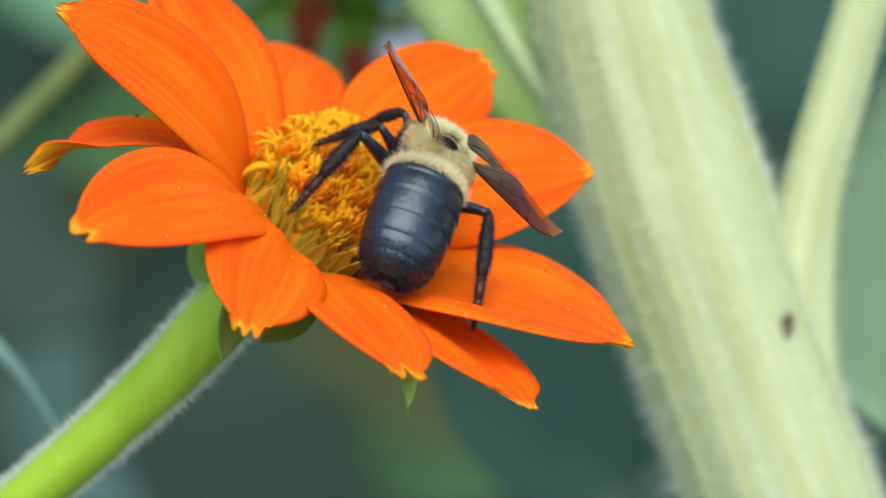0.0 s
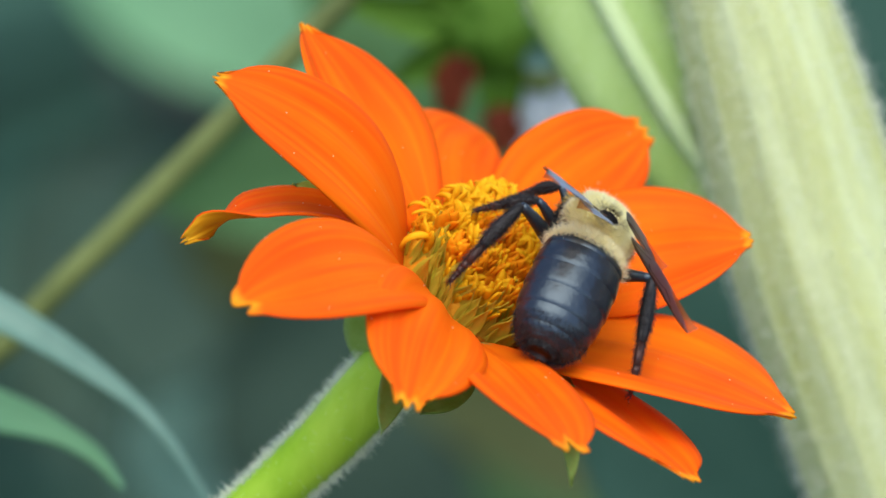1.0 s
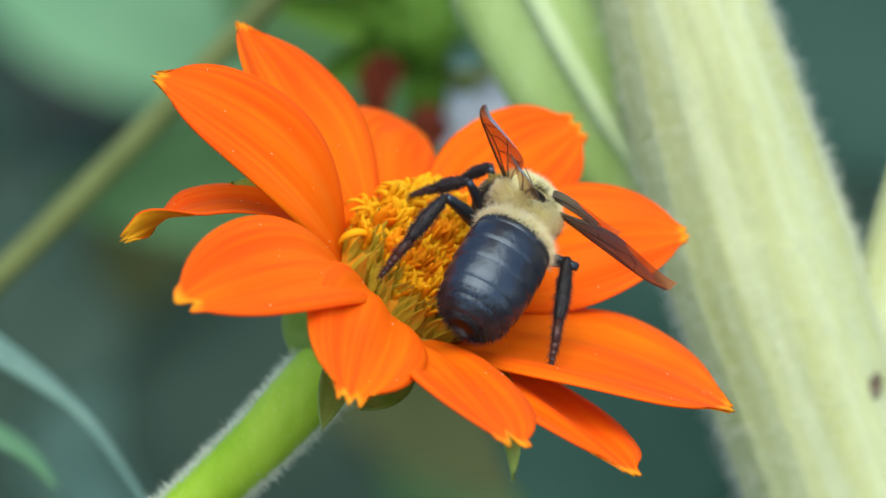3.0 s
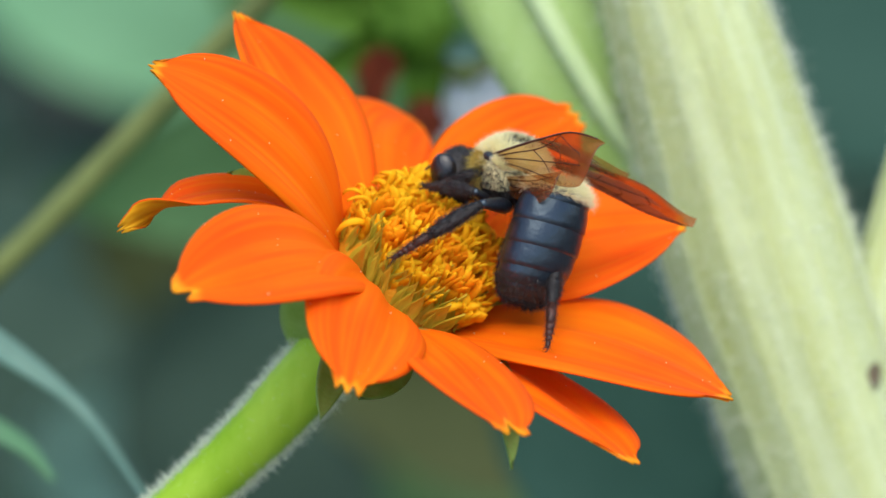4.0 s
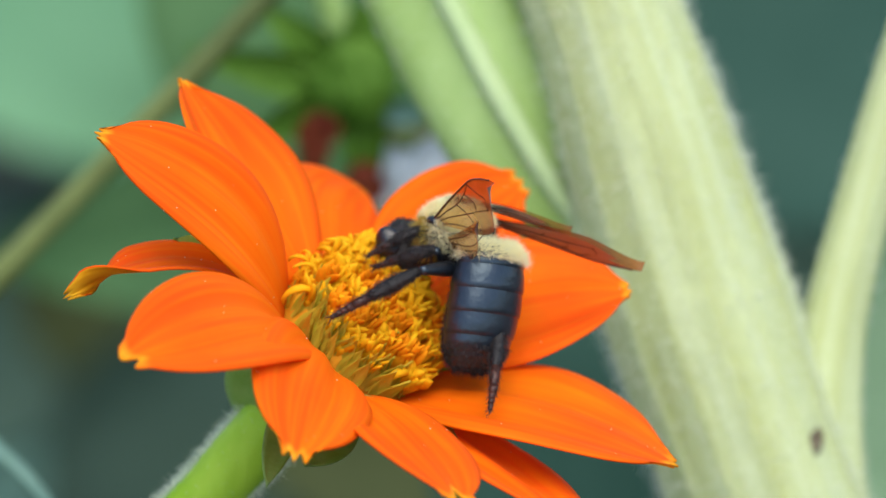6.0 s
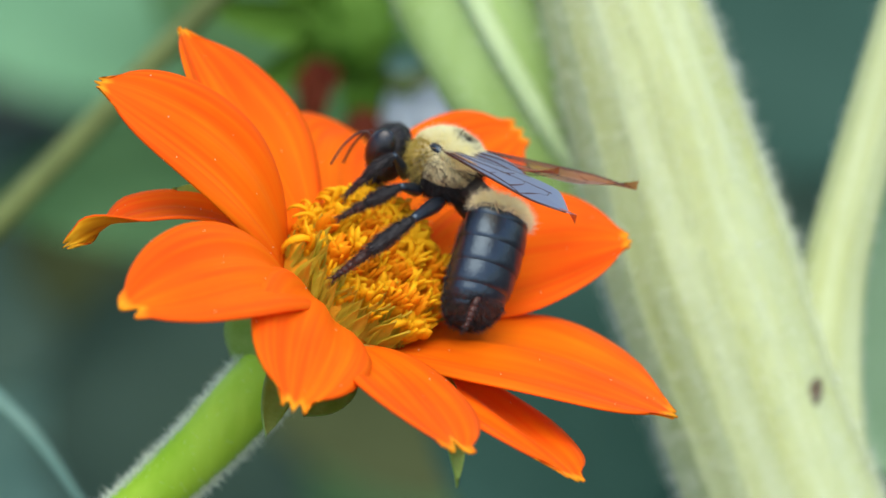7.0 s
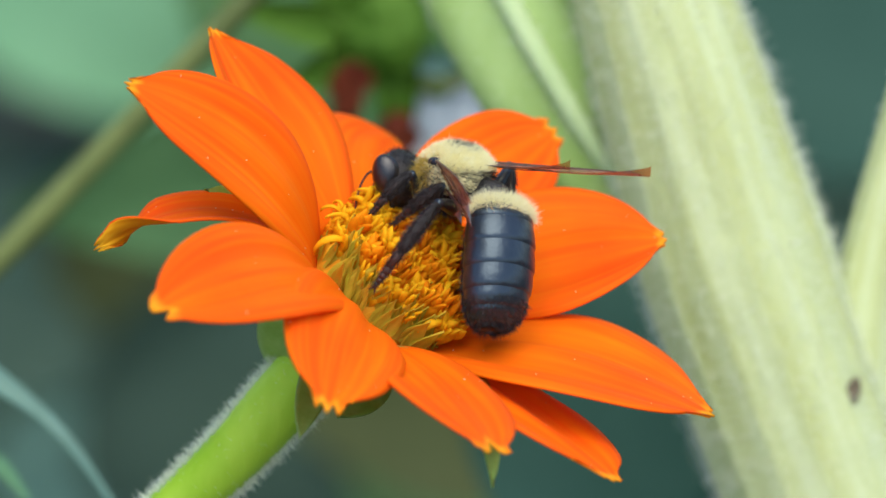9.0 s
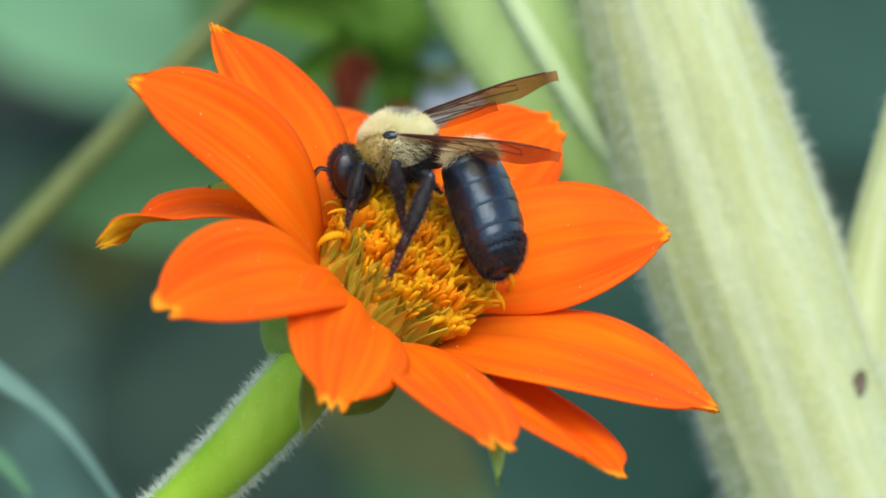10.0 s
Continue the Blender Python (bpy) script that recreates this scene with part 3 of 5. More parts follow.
def build_peduncle():
    """The flower's own stalk: swollen under the head, bending down to the soil."""
    pts = [(-11.5, -8.8, -4.2), (-16.5, -13.8, -5.6), (-22.3, -20.0, -6.2), (-25.6, -23.6, -6.5), (-31.1, -28.9, -6.8), (-37.0, -34.2, -7), (-45, -41, -9), (-56, -50, -13), (-70, -62, -22), (-80, -110, -42), (-82, -300, -110), (-80, -1132, -412)]
    path = smooth_path([at(*p) for p in pts], 8)
    rad = [0.0043, 0.0039, 0.0037, 0.0035, 0.0033, 0.0031, 0.0030, 0.0031, 0.0032, 0.0034, 0.0045, 0.007]
    radii = []
    for i in range(len(path)):
        k = min(i / 8, len(rad) - 1.001)
        j = int(k)
        radii.append(rad[j] + (rad[j + 1] - rad[j]) * (k - j))
    v, f = tube(path, radii, 26, 9, 0.012, 0.03)
    stalk = mesh_object("peduncle", v, f, PEDUNCLE, flower, "thick green stalk covered in fine white hair")
    stalk.matrix_parent_inverse = HEAD_AT.inverted()

    def flank(c):
        """The sides and back of the stalk; hair kept there shapes its backlit rim."""
        high = (c.z - ORIGIN.z) * math.cos(PITCH) + c.y * math.sin(PITCH)
        deep = (c.z - ORIGIN.z) * math.sin(PITCH) - c.y * math.cos(PITCH)
        return c.z > 1.13 and deep < -0.0052 - 0.25 * max(0.0, -0.032 - high)

    hair_on(stalk, 64000, 0.0011, 0.00009, (0, 0, 0), "stalk_hair", HAIR_WHITE, stalk, keep=flank, spread=0.25)
    hair_on(stalk, 1800, 0.0007, 0.00003, (0, 0, 0), "stalk_hair", HAIR_WHITE, stalk, keep=lambda c: c.z > 1.13, spread=0.3, seed=8)
    return stalk


build_peduncle()


# ---- stalks behind the flower ----
def radii_along(path, rad, steps):
    out = []
    for i in range(len(path)):
        k = min(i / steps, len(rad) - 1.001)
        j = int(k)
        out.append(rad[j] + (rad[j + 1] - rad[j]) * (k - j))
    return out


def build_stalks():
    plant = empty("sunflower_plant", Matrix.Translation(at(60, -1132, -474)))
    tagged(plant, "tall plant with a thick pale green hairy ribbed stalk and branches", "plant")
    inv = plant.matrix_basis.inverted()

    def branch(name, pts, rad, sides, ridges, depth, mat, label, hairs, hl):
        path = smooth_path([at(*p) for p in pts], 10)
        v, f = tube(path, radii_along(path, rad, 10), sides, ridges, depth, 0.03)
        ob = mesh_object(name, v, f, mat, plant, label, uvs=[(k / sides, i * 0.04) for i in range(len(path)) for k in range(sides)])
        ob.matrix_parent_inverse = inv
        if hairs:
            hair_on(ob, hairs, hl, 0.00008, (0, 0, 0), "stalk_hair", HAIR_WHITE, ob, keep=lambda c: 1.10 < c.z < 1.30, spread=0.45)
        return ob

    main = branch("stalk", [(-10, 150, -62), (9, 76, -62), (15.5, 50.8, -62), (22.4, 30.3, -62), (27.3, 14.5, -62), (32.8, -4.0, -62), (42.3, -30.3, -62), (53.2, -58.9, -64), (60, -90, -72), (64, -180, -105), (62, -600, -270), (60, -1140, -474)], [0.006, 0.0085, 0.0090, 0.0094, 0.0106, 0.0117, 0.0114, 0.0114, 0.0114, 0.0114, 0.012, 0.014], 96, 13, 0.014, STALK, "thick pale green ribbed stalk with white hairs", 26000, 0.0017)
    mids = [(-36, 108), (-9, 55), (2.3, 33.7), (5.8, 26.9), (9.7, 20), (14, 13), (20, 4), (27, -6)]
    half = [7.0, 8.4, 9.0, 9.0, 8.8, 7.6, 5.2, 3.0]
    path = smooth_path([Vector((x, y, 0)) for x, y in mids], 10)
    wide = radii_along(path, half, 10)
    verts, faces, sides = [], [], 36
    for i, (p, w) in enumerate(zip(path, wide)):
        d = (path[min(i + 1, len(path) - 1)] - path[max(i - 1, 0)]).normalized()
        across = Vector((-d.y, d.x, 0)) * (1 if -d.y > 0 else -1)
        for k in range(sides):
            c, sn = math.cos(2 * math.pi * k / sides), math.sin(2 * math.pi * k / sides)
            z = 0.48 * w * sn
            if sn > 0:
                z += 0.05 * w * math.exp(-((c - 0.04) / 0.10) ** 2) - 0.08 * w * math.exp(-((c - 0.34) / 0.16) ** 2) - 0.04 * w * math.exp(-((c + 0.45) / 0.2) ** 2)
            q = p + across * (w * c)
            verts.append(at(q.x, q.y, -67 + z))
    for i in range(len(path) - 1):
        for k in range(sides):
            k2 = (k + 1) % sides
            faces.append((i * sides + k, i * sides + k2, (i + 1) * sides + k2, (i + 1) * sides + k))
    leaf_stalk = mesh_object("leaf_stalk", verts, faces, STALK_GREEN, plant, "green channelled leaf stalk branching off", uvs=[(k / sides, i * 0.04) for i in range(len(path)) for k in range(sides)])
    leaf_stalk.matrix_parent_inverse = inv
    hair_on(leaf_stalk, 3500, 0.0009, 0.00008, (0, 0, 0), "stalk_hair", HAIR_WHITE, leaf_stalk, keep=lambda c: 1.10 < c.z < 1.30, spread=0.45)
    branch("pale_ridge", [(-35.0, 105, -63.6), (-8.5, 55, -62.8), (2.7, 33.7, -62.6), (6.2, 26.9, -62.6), (10.1, 20, -62.7), (14.3, 13, -63.2), (20.2, 4, -64.4)], [0.0010, 0.0014, 0.0015, 0.0015, 0.0014, 0.0012, 0.0008], 16, 3, 0.05, RIDGE, "whitish hairy ridge along the leaf stalk", 1500, 0.0010)
    branch("side_branch", [(86, 130, -66), (65.0, 51.6, -66), (59.2, 32.4, -66), (53.8, 13.2, -66), (49.3, -3.9, -65), (47.4, -19, -64), (48, -34, -62), (52, -52, -62)], [0.0022, 0.0028, 0.0030, 0.0034, 0.0039, 0.0054, 0.0066, 0.006], 40, 7, 0.03, STALK, "pale green side branch beside the stalk", 2500, 0.0010)
    bm = bmesh.new()
    bmesh.ops.create_uvsphere(bm, u_segments=16, v_segments=10, radius=1)
    for v in bm.verts:
        v.co *= 1 + 0.15 * noise.noise(v.co * 2)
        v.co = Vector((v.co.x * 0.0009, v.co.y * 0.0005, v.co.z * 0.0019))
    me = bpy.data.meshes.new("scar")
    bm.to_mesh(me)
    bm.free()
    me.materials.append(SCAR)
    scar = new("scar", me)
    scar.parent = plant
    scar.matrix_parent_inverse = inv
    scar.matrix_basis = Matrix.Translation(at(46.3, -18.9, -53.2)) @ pose(0, 0, 0, -20, 14, 0)
    tagged(scar, "small brown scar on the stalk")


build_stalks()


def build_twig():
    path = smooth_path([at(*p) for p in [(-116, -1140, -535), (-112, -300, -225), (-107.4, -58, -130), (-71.2, -14.4, -120), (-56.7, 0.6, -120), (-42.3, 15.4, -120), (-27.8, 30.5, -120), (-11.9, 47.8, -120), (8.4, 72.4, -120), (40, 140, -125)]], 8)
    v, f = tube(path, radii_along(path, [0.004, 0.0024, 0.0018, 0.0017, 0.0017, 0.0017, 0.0017, 0.0017, 0.0016, 0.0012], 8), 14, 5, 0.05, 0.06)
    return tagged(mesh_object("twig", v, f, TWIG), "slender olive-brown dry stem slanting behind the flower", "stem")


build_twig()


# ---- leaves ----
def leaf_geometry(L, W, fold, droop, wave, seed, rows=18, cols=9, point=1.3):
    """A broad pointed leaf, folded along its midrib, with a wavy rim; it grows along y and has two skins."""
    rg = random.Random(seed)
    ph = rg.uniform(0, 6)
    top = []
    for i in range(rows):
        s = i / (rows - 1)
        w = W * (math.sin(math.pi * min(1, s ** 0.62)) ** 0.8) * (1 - 0.25 * s ** point) + 0.0004
        for j in range(cols):
            v = -1 + 2 * j / (cols - 1)
            z = fold * w * abs(v) - droop * L * s * s + wave * W * math.sin(9 * s + ph + 2 * v) * v * v
            z += 0.04 * W * math.cos(14 * math.pi * (s - 0.35 * abs(v))) * (1 - abs(v)) ** 0.5
            top.append(Vector((w * v, L * s * (1 - 0.12 * droop * s), z)))
    k = len(top)
    verts = top + [p - Vector((0, 0, 0.0004)) for p in top]
    faces = []
    for i in range(rows - 1):
        for j in range(cols - 1):
            a, b, c, e = i * cols + j, i * cols + j + 1, (i + 1) * cols + j + 1, (i + 1) * cols + j
            faces += [(a, b, c, e), (k + a, k + e, k + c, k + b)]
    rim = [j for j in range(cols)] + [i * cols + cols - 1 for i in range(1, rows)] + [(rows - 1) * cols + j for j in range(cols - 2, -1, -1)] + [i * cols for i in range(rows - 2, 0, -1)]
    for a, b in zip(rim, rim[1:] + rim[:1]):
        faces.append((a, b, k + b, k + a))
    return verts, faces


def big_leaf(place, L, W, turn, mat, label, fold=0.2, droop=0.2, seed=1):
    """A single leaf with its stalk reaching to the soil behind."""
    plant = empty("leafy_plant", Matrix.Translation(at(*place)) @ (VIEW @ Euler([radians(a) for a in turn]).to_matrix()).to_4x4())
    tagged(plant, label, "plant")
    v, f = leaf_geometry(L, W, fold, droop, 0.12, seed)
    mesh_object("leaf", v, f, mat, plant)
    m = plant.matrix_basis
    root = Vector((m.translation.x + 0.03, m.translation.y + 0.06, 0.0))
    path = smooth_path([m.translation.copy(), m.translation + (m.to_3x3() @ Vector((0, -0.03, -0.004))), Vector((root.x, root.y, m.translation.z - 0.2)), root], 6)
    v, f = tube(path, [0.0010, 0.0012], 10, 5, 0.05)
    st = mesh_object("stem", v, f, LEAF_DARK, plant)
    st.matrix_parent_inverse = m.inverted()
    return plant


LEAVES = [
    ((-110, 92, -750), 0.165, 0.050, (5, 10, -112), LEAF_PALE, "plant with a broad pale green leaf", 0.15, 0.15),
    ((-22, 13, -380), 0.052, 0.014, (10, -10, 100), LEAF, "plant with a drooping mid-green leaf", 0.2, 0.2),
    ((-10, 62, -300), 0.07, 0.03, (10, 10, 170), LEAF, "plant with a bright green toothed leaf", 0.3, 0.3),
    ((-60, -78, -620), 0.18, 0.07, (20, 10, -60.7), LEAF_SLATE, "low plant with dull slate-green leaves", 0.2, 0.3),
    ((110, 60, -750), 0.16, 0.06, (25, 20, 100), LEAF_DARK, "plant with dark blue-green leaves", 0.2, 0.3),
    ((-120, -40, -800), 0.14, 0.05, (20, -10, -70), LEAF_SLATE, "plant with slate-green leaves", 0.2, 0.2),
    # dark leaf added to stand for the shaded gap beside the stalk
    ((28, -44, -230), 0.064, 0.022, (10, 10, 25), LEAF_DARK, "small dark green leaf standing for the shaded gap beside the stalk", 0.2, 0.2),
    ((-85, -52, -620), 0.055, 0.020, (20, 10, -60.7), LEAF_TEAL, "low plant with a dull blue-green leaf", 0.2, 0.2),
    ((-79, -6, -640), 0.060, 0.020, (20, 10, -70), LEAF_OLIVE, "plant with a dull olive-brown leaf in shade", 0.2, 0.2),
    ((12, -37, -560), 0.050, 0.016, (10, 10, 80), LEAF_OLIVE, "low plant with an olive-brown leaf", 0.2, 0.2),
    ((-75, -35, -700), 0.060, 0.024, (15, -10, -60), LEAF_SLATE, "low plant with a slate blue-green leaf", 0.2, 0.2),
    ((-23, -41, -600), 0.050, 0.018, (15, 10, -100), LEAF, "low plant with a mid-green leaf", 0.2, 0.2),
    ((60, -32, -84), 0.075, 0.016, (8, 0, -14), LEAF_SAGE, "plant with a pale sage-green leaf beside the stalk", 0.2, 0.1),
    ((40, -80, -700), 0.12, 0.05, (15, 0, 20), LEAF, "plant with mid-green leaves near the soil", 0.2, 0.2),
]
for n_, (p, L, W, turn, mat, lab, fold, dr) in enumerate(LEAVES):
    big_leaf(p, L, W, turn, mat, lab, fold, dr, seed=n_ + 5)


def ribbon_leaf(pts, half, mat, label, twist=0.0):
    """A long narrow grass-like blade, channelled along its middle."""
    path = smooth_path([at(*p) for p in pts], 10)
    verts, faces = [], []
    cols = 5
    side0 = (VIEW @ Vector((0.6, 0.45, -0.6))).normalized()
    for i, (p, (t, n, b)) in enumerate(zip(path, frames_along(path))):
        s = i / (len(path) - 1)
        w = half * (0.35 + 0.65 * math.sin(math.pi * min(1, s * 1.1 + 0.15))) * (1 - s ** 3) + 0.0003
        sd = (side0 - t * side0.dot(t)).normalized()
        nn = t.cross(sd)
        sd = sd * math.cos(twist * s) + nn * math.sin(twist * s)
        nn = t.cross(sd)
        for j in range(cols):
            v = -1 + j / 2
            verts.append(p + sd * w * v + nn * w * 0.35 * v * v)
    k = len(verts)
    for i in range(len(path) - 1):
        for j in range(cols - 1):
            a = i * cols + j
            faces.append((a, a + 1, a + cols + 1, a + cols))
    verts += [v - Vector((0, 0, 0.0003)) for v in verts]
    faces += [(d + k, c + k, b + k, a + k) for a, b, c, d in faces]
    return tagged(mesh_object("narrow_leaf", verts, faces, mat), label, "leaf")


ribbon_leaf([(-150, -1135, -430), (-150, -60, -85), (-110, 2.5, -70), (-83.2, -4.2, -70), (-67.2, -11.0, -70), (-55.4, -18.2, -70), (-48.7, -24.1, -70), (-42.2, -33.4, -70)], 0.0031, LEAF_TEAL, "narrow blue-green leaf arching down beside the flower stalk", 0.4)
ribbon_leaf([(-140, -1132, -440), (-140, -90, -95), (-105, -24, -80), (-84, -20.6, -80), (-67.8, -23, -80), (-58.5, -26.8, -80), (-54, -31.5, -80)], 0.0054, LEAF_PALE, "green pointed leaf drooping low beside the stalk", 0.5)


def build_spent_flower():
    """A faded flower behind: green cup with loose bracts, wilted dark red rays and a pale patch."""
    base = at(-10.5, 27, -150)
    head = empty("faded_flower", Matrix.Translation(base) @ (VIEW @ Euler((radians(15), radians(10), 0)).to_matrix()).to_4x4())
    tagged(head, "faded flower with green bracts and wilted dark red petals", "flower")
    bm = bmesh.new()
    bmesh.ops.create_uvsphere(bm, u_segments=20, v_segments=14, radius=0.0062)
    for v in bm.verts:
        v.co *= 1 + 0.18 * noise.noise(v.co * 300)
        v.co.y *= 1.1
    me = bpy.data.meshes.new("calyx")
    bm.to_mesh(me)
    bm.free()
    me.materials.append(SEPAL_DARK)
    c = new("calyx", me)
    c.parent = head
    for k, (a, L) in enumerate([(-80, 0.012), (-40, 0.010), (170, 0.018), (140, 0.012), (210, 0.011), (80, 0.012), (30, 0.010)]):
        v, f = leaf_geometry(L, 0.0028, 0.3, 0.35, 0.2, 30 + k, 10, 5)
        ob = mesh_object("bract", v, f, SEPAL_DARK, head)
        ob.matrix_basis = pose(0, 0, 0.001, 10, 0, a - 90) @ Matrix.Translation((0, 0.004, 0))
    for k, (x, y, L, turn) in enumerate([(-4.2, -3.0, 0.0085, 165), (-6.0, -4.0, 0.008, 190), (0.5, -10.0, 0.006, 200), (2.4, -11.5, 0.0055, 170)]):
        v, f = leaf_geometry(L, 0.0022, 0.5, 0.4, 0.4, 60 + k, 10, 5)
        ob = mesh_object("wilted_petal", v, f, WILTED, head)
        ob.matrix_basis = pose(x / 1000, y / 1000, 0.0035, 15, 0, turn)
    # unidentified pale patch with brown rim and strap, made up from leaf shapes
    for k, (x, y, L, W, turn) in enumerate([(5.6, -6.0, 0.0110, 0.0036, 176), (9.2, -6.4, 0.0105, 0.0038, 184), (12.4, -7.2, 0.0090, 0.0030, 190)]):
        v, f = leaf_geometry(L, W, 0.1, 0.1, 0.1, 70 + k, 10, 5, 3)
        ob = mesh_object("pale_petal", v, f, LILAC, head, "pale lilac-white patch made of petal shapes")
        ob.matrix_basis = pose(x / 1000, y / 1000, 0.001, 5, 0, turn)
    for k, (x, turn) in enumerate([(4.4, 262), (7.0, 276)]):
        v, f = leaf_geometry(0.0050, 0.0008, 0.3, 0.2, 0.3, 80 + k, 8, 5)
        ob = mesh_object("brown_rim", v, f, TWIG, head, "brown rim above the pale patch")
        ob.matrix_basis = pose(x / 1000, -0.0058, 0.0030, 5, 0, turn)
    v, f = leaf_geometry(0.0080, 0.0013, 0.2, 0.15, 0.2, 75, 10, 5, 3)
    ob = mesh_object("pale_strap", v, f, LEAF_TEAL, head, "pale blue-green strap above the pale patch")
    ob.matrix_basis = pose(0.0036, -0.0034, 0.003, 5, 0, 268)
    path = smooth_path([Vector((0, 0.002, -0.004)), Vector((-0.006, 0.02, -0.02)), Vector((-0.02, 0.03, -0.06))], 6)
    v, f = tube(path, [0.002, 0.0026], 10, 5, 0.04)
    mesh_object("stem", v, f, STALK_GREEN, head)
    path = smooth_path([base + Vector((-0.02, 0.06, 0.03)), base + Vector((0.020, 0.075, -0.01)), base + Vector((0.038, 0.080, -0.03)), base + Vector((0.055, 0.084, -0.09)), base + Vector((0.060, 0.087, -0.18)), base + Vector((0.064, 0.092, -0.36)), base + Vector((0.068, 0.10, -0.7)), Vector((base.x + 0.075, base.y + 0.12, 0))], 6)
    st = mesh_object("lower_stem", *tube(path, [0.0022, 0.003], 10, 5, 0.04), LEAF, head)
    st.matrix_parent_inverse = head.matrix_basis.inverted()
    return head


build_spent_flower()


def build_far_foliage():
    """Dense low planting far behind and all round, too soft to tell leaf from leaf."""
    rg = random.Random(5)
    for name, mat, count, label in (("far_foliage", LEAF_DARK, 1500, "dense dark green planting far behind"), ("far_foliage", LEAF, 420, "mid-green leaves among the far planting")):
        geo = ([], [])
        shapes = [leaf_geometry(rg.uniform(0.10, 0.22), rg.uniform(0.03, 0.07), 0.3, 0.3, 0.2, 100 + k, 7, 5) for k in range(6)]
        for i in range(count):
            a = rg.uniform(0, 2 * math.pi)
            far = rg.uniform(1.0, 5.0)
            x, y = far * math.cos(a), far * math.sin(a)
            if y < 0.4 and abs(x) < 0.7 and y > -2.2:
                continue
            if y > 0 and rg.random() < 0.7:
                x *= 0.35
            high = 0.15 + 0.22 * max(0, far - 1.0) * rg.random() + rg.random() * 0.35
            m = Matrix.Translation((x, y, high)) @ Euler((rg.uniform(-0.6, 0.9), rg.uniform(-0.6, 0.6), rg.uniform(0, 6.28))).to_matrix().to_4x4()
            sv, sf = rg.choice(shapes)
            add(geo, ([m @ v for v in sv], sf))
        tagged(mesh_object(name, geo[0], geo[1], mat), label, "foliage", kind="stuff")


build_far_foliage()


# ---- the carpenter bee: x to its right, y forward, z up ----
def ellipsoid(name, centre, size, mat, parent, label="", u=28, v=18, turn=(0, 0, 0), lump=0.0):
    bm = bmesh.new()
    bmesh.ops.create_uvsphere(bm, u_segments=u, v_segments=v, radius=1)
    m = Matrix.Translation(Vector(centre) / 1000) @ Euler([radians(a) for a in turn]).to_matrix().to_4x4()
    for p in bm.verts:
        k = 1 + lump * noise.noise(p.co * 2.3)
        p.co = m @ (Vector((p.co.x * size[0], p.co.y * size[1], p.co.z * size[2])) * (k / 1000))
    for f in bm.faces:
        f.smooth = True
    me = bpy.data.meshes.new(name)
    bm.to_mesh(me)
    bm.free()
    me.materials.append(mat)
    ob = new(name, me)
    ob.parent = parent
    if label:
        tagged(ob, label)
    return ob


def mm(points):
    return [Vector(p) / 1000 for p in points]


def ring_loft(sections, sides, closed_end=True):
    """Loft over (y, half width, half height, z) sections, lying along -y."""
    verts, faces = [], []
    for y, w, h, z in sections:
        for k in range(sides):
            a = 2 * math.pi * k / sides
            c, s = math.cos(a), math.sin(a)
            verts.append(Vector((w * c, y, z + (h if s > 0 else h * 0.8) * s)) / 1000)
    for i in range(len(sections) - 1):
        for k in range(sides):
            a, b = i * sides + k, i * sides + (k + 1) % sides
            faces.append((a, b, b + sides, a + sides))
    if closed_end:
        faces.append(tuple(range(sides)))
        faces.append(tuple((len(sections) - 1) * sides + k for k in range(sides - 1, -1, -1)))
    return verts, faces


def abdomen_profile(d):
    """Half width, half height and centre line of the abdomen d millimetres behind the waist."""
    ks = [(0.0, 1.6), (0.8, 3.5), (2.2, 4.7), (4.8, 5.15), (8.2, 5.25), (11.0, 5.15), (13.4, 4.80), (15.2, 4.1), (16.4, 3.1), (17.0, 1.9), (17.3, 0.4)]
    for (a, u), (b, w) in zip(ks, ks[1:]):
        if d <= b:
            t = (d - a) / (b - a)
            t = t * t * (3 - 2 * t) * 0.5 + t * 0.5
            half = (u + (w - u) * t) * 0.99
            break
    else:
        half = 0.3
    return half, half * 0.79, -1.6 * (d / 17.3) ** 2


def build_abdomen(bee):
    secs = []
    for i in range(26):
        d = 17.0 * i / 25
        w, h, z = abdomen_profile(d)
        secs.append((-d * 0.89, w * 0.955, h * 0.955, z))
    abdomen = mesh_object("abdomen", *ring_loft(secs, 36), SHELL_DULL, bee, "glossy black segmented abdomen with a yellow furry base")
    edges = [0.5, 3.2, 6.4, 9.5, 12.4, 14.6, 16.2]
    for a, b in zip(edges, edges[1:]):
        secs = []
        for i in range(9):
            t = i / 8
            d = a + (b + 0.35 - a) * t
            w, h, z = abdomen_profile(min(d, 17.25))
            k = 0.974 + 0.038 * t - (0.05 if i == 8 else 0)
            secs.append((-d * 0.89, w * k, h * k, z))
        mesh_object("tergite", *ring_loft(secs, 40, False), SHELL, abdomen)
    hair_on(abdomen, 6000, 0.0011, 0.00005, (0, -0.2, 0.15), "yellow_fur", FUR_YELLOW, abdomen, keep=lambda c: -0.0023 < c.y < -0.0003 and c.z > -0.0018, spread=0.3, label="pale yellow fur band", seed=21)
    hair_on(abdomen, 8000, 0.0006, 0.00004, (0, -0.8, 0), "black_fur", FUR_BLACK, abdomen, keep=lambda c: c.y < -0.0120 or (c.z < -0.0026 and c.y < -0.003), spread=0.3, label="short black fur at the tip", seed=22)
    return abdomen


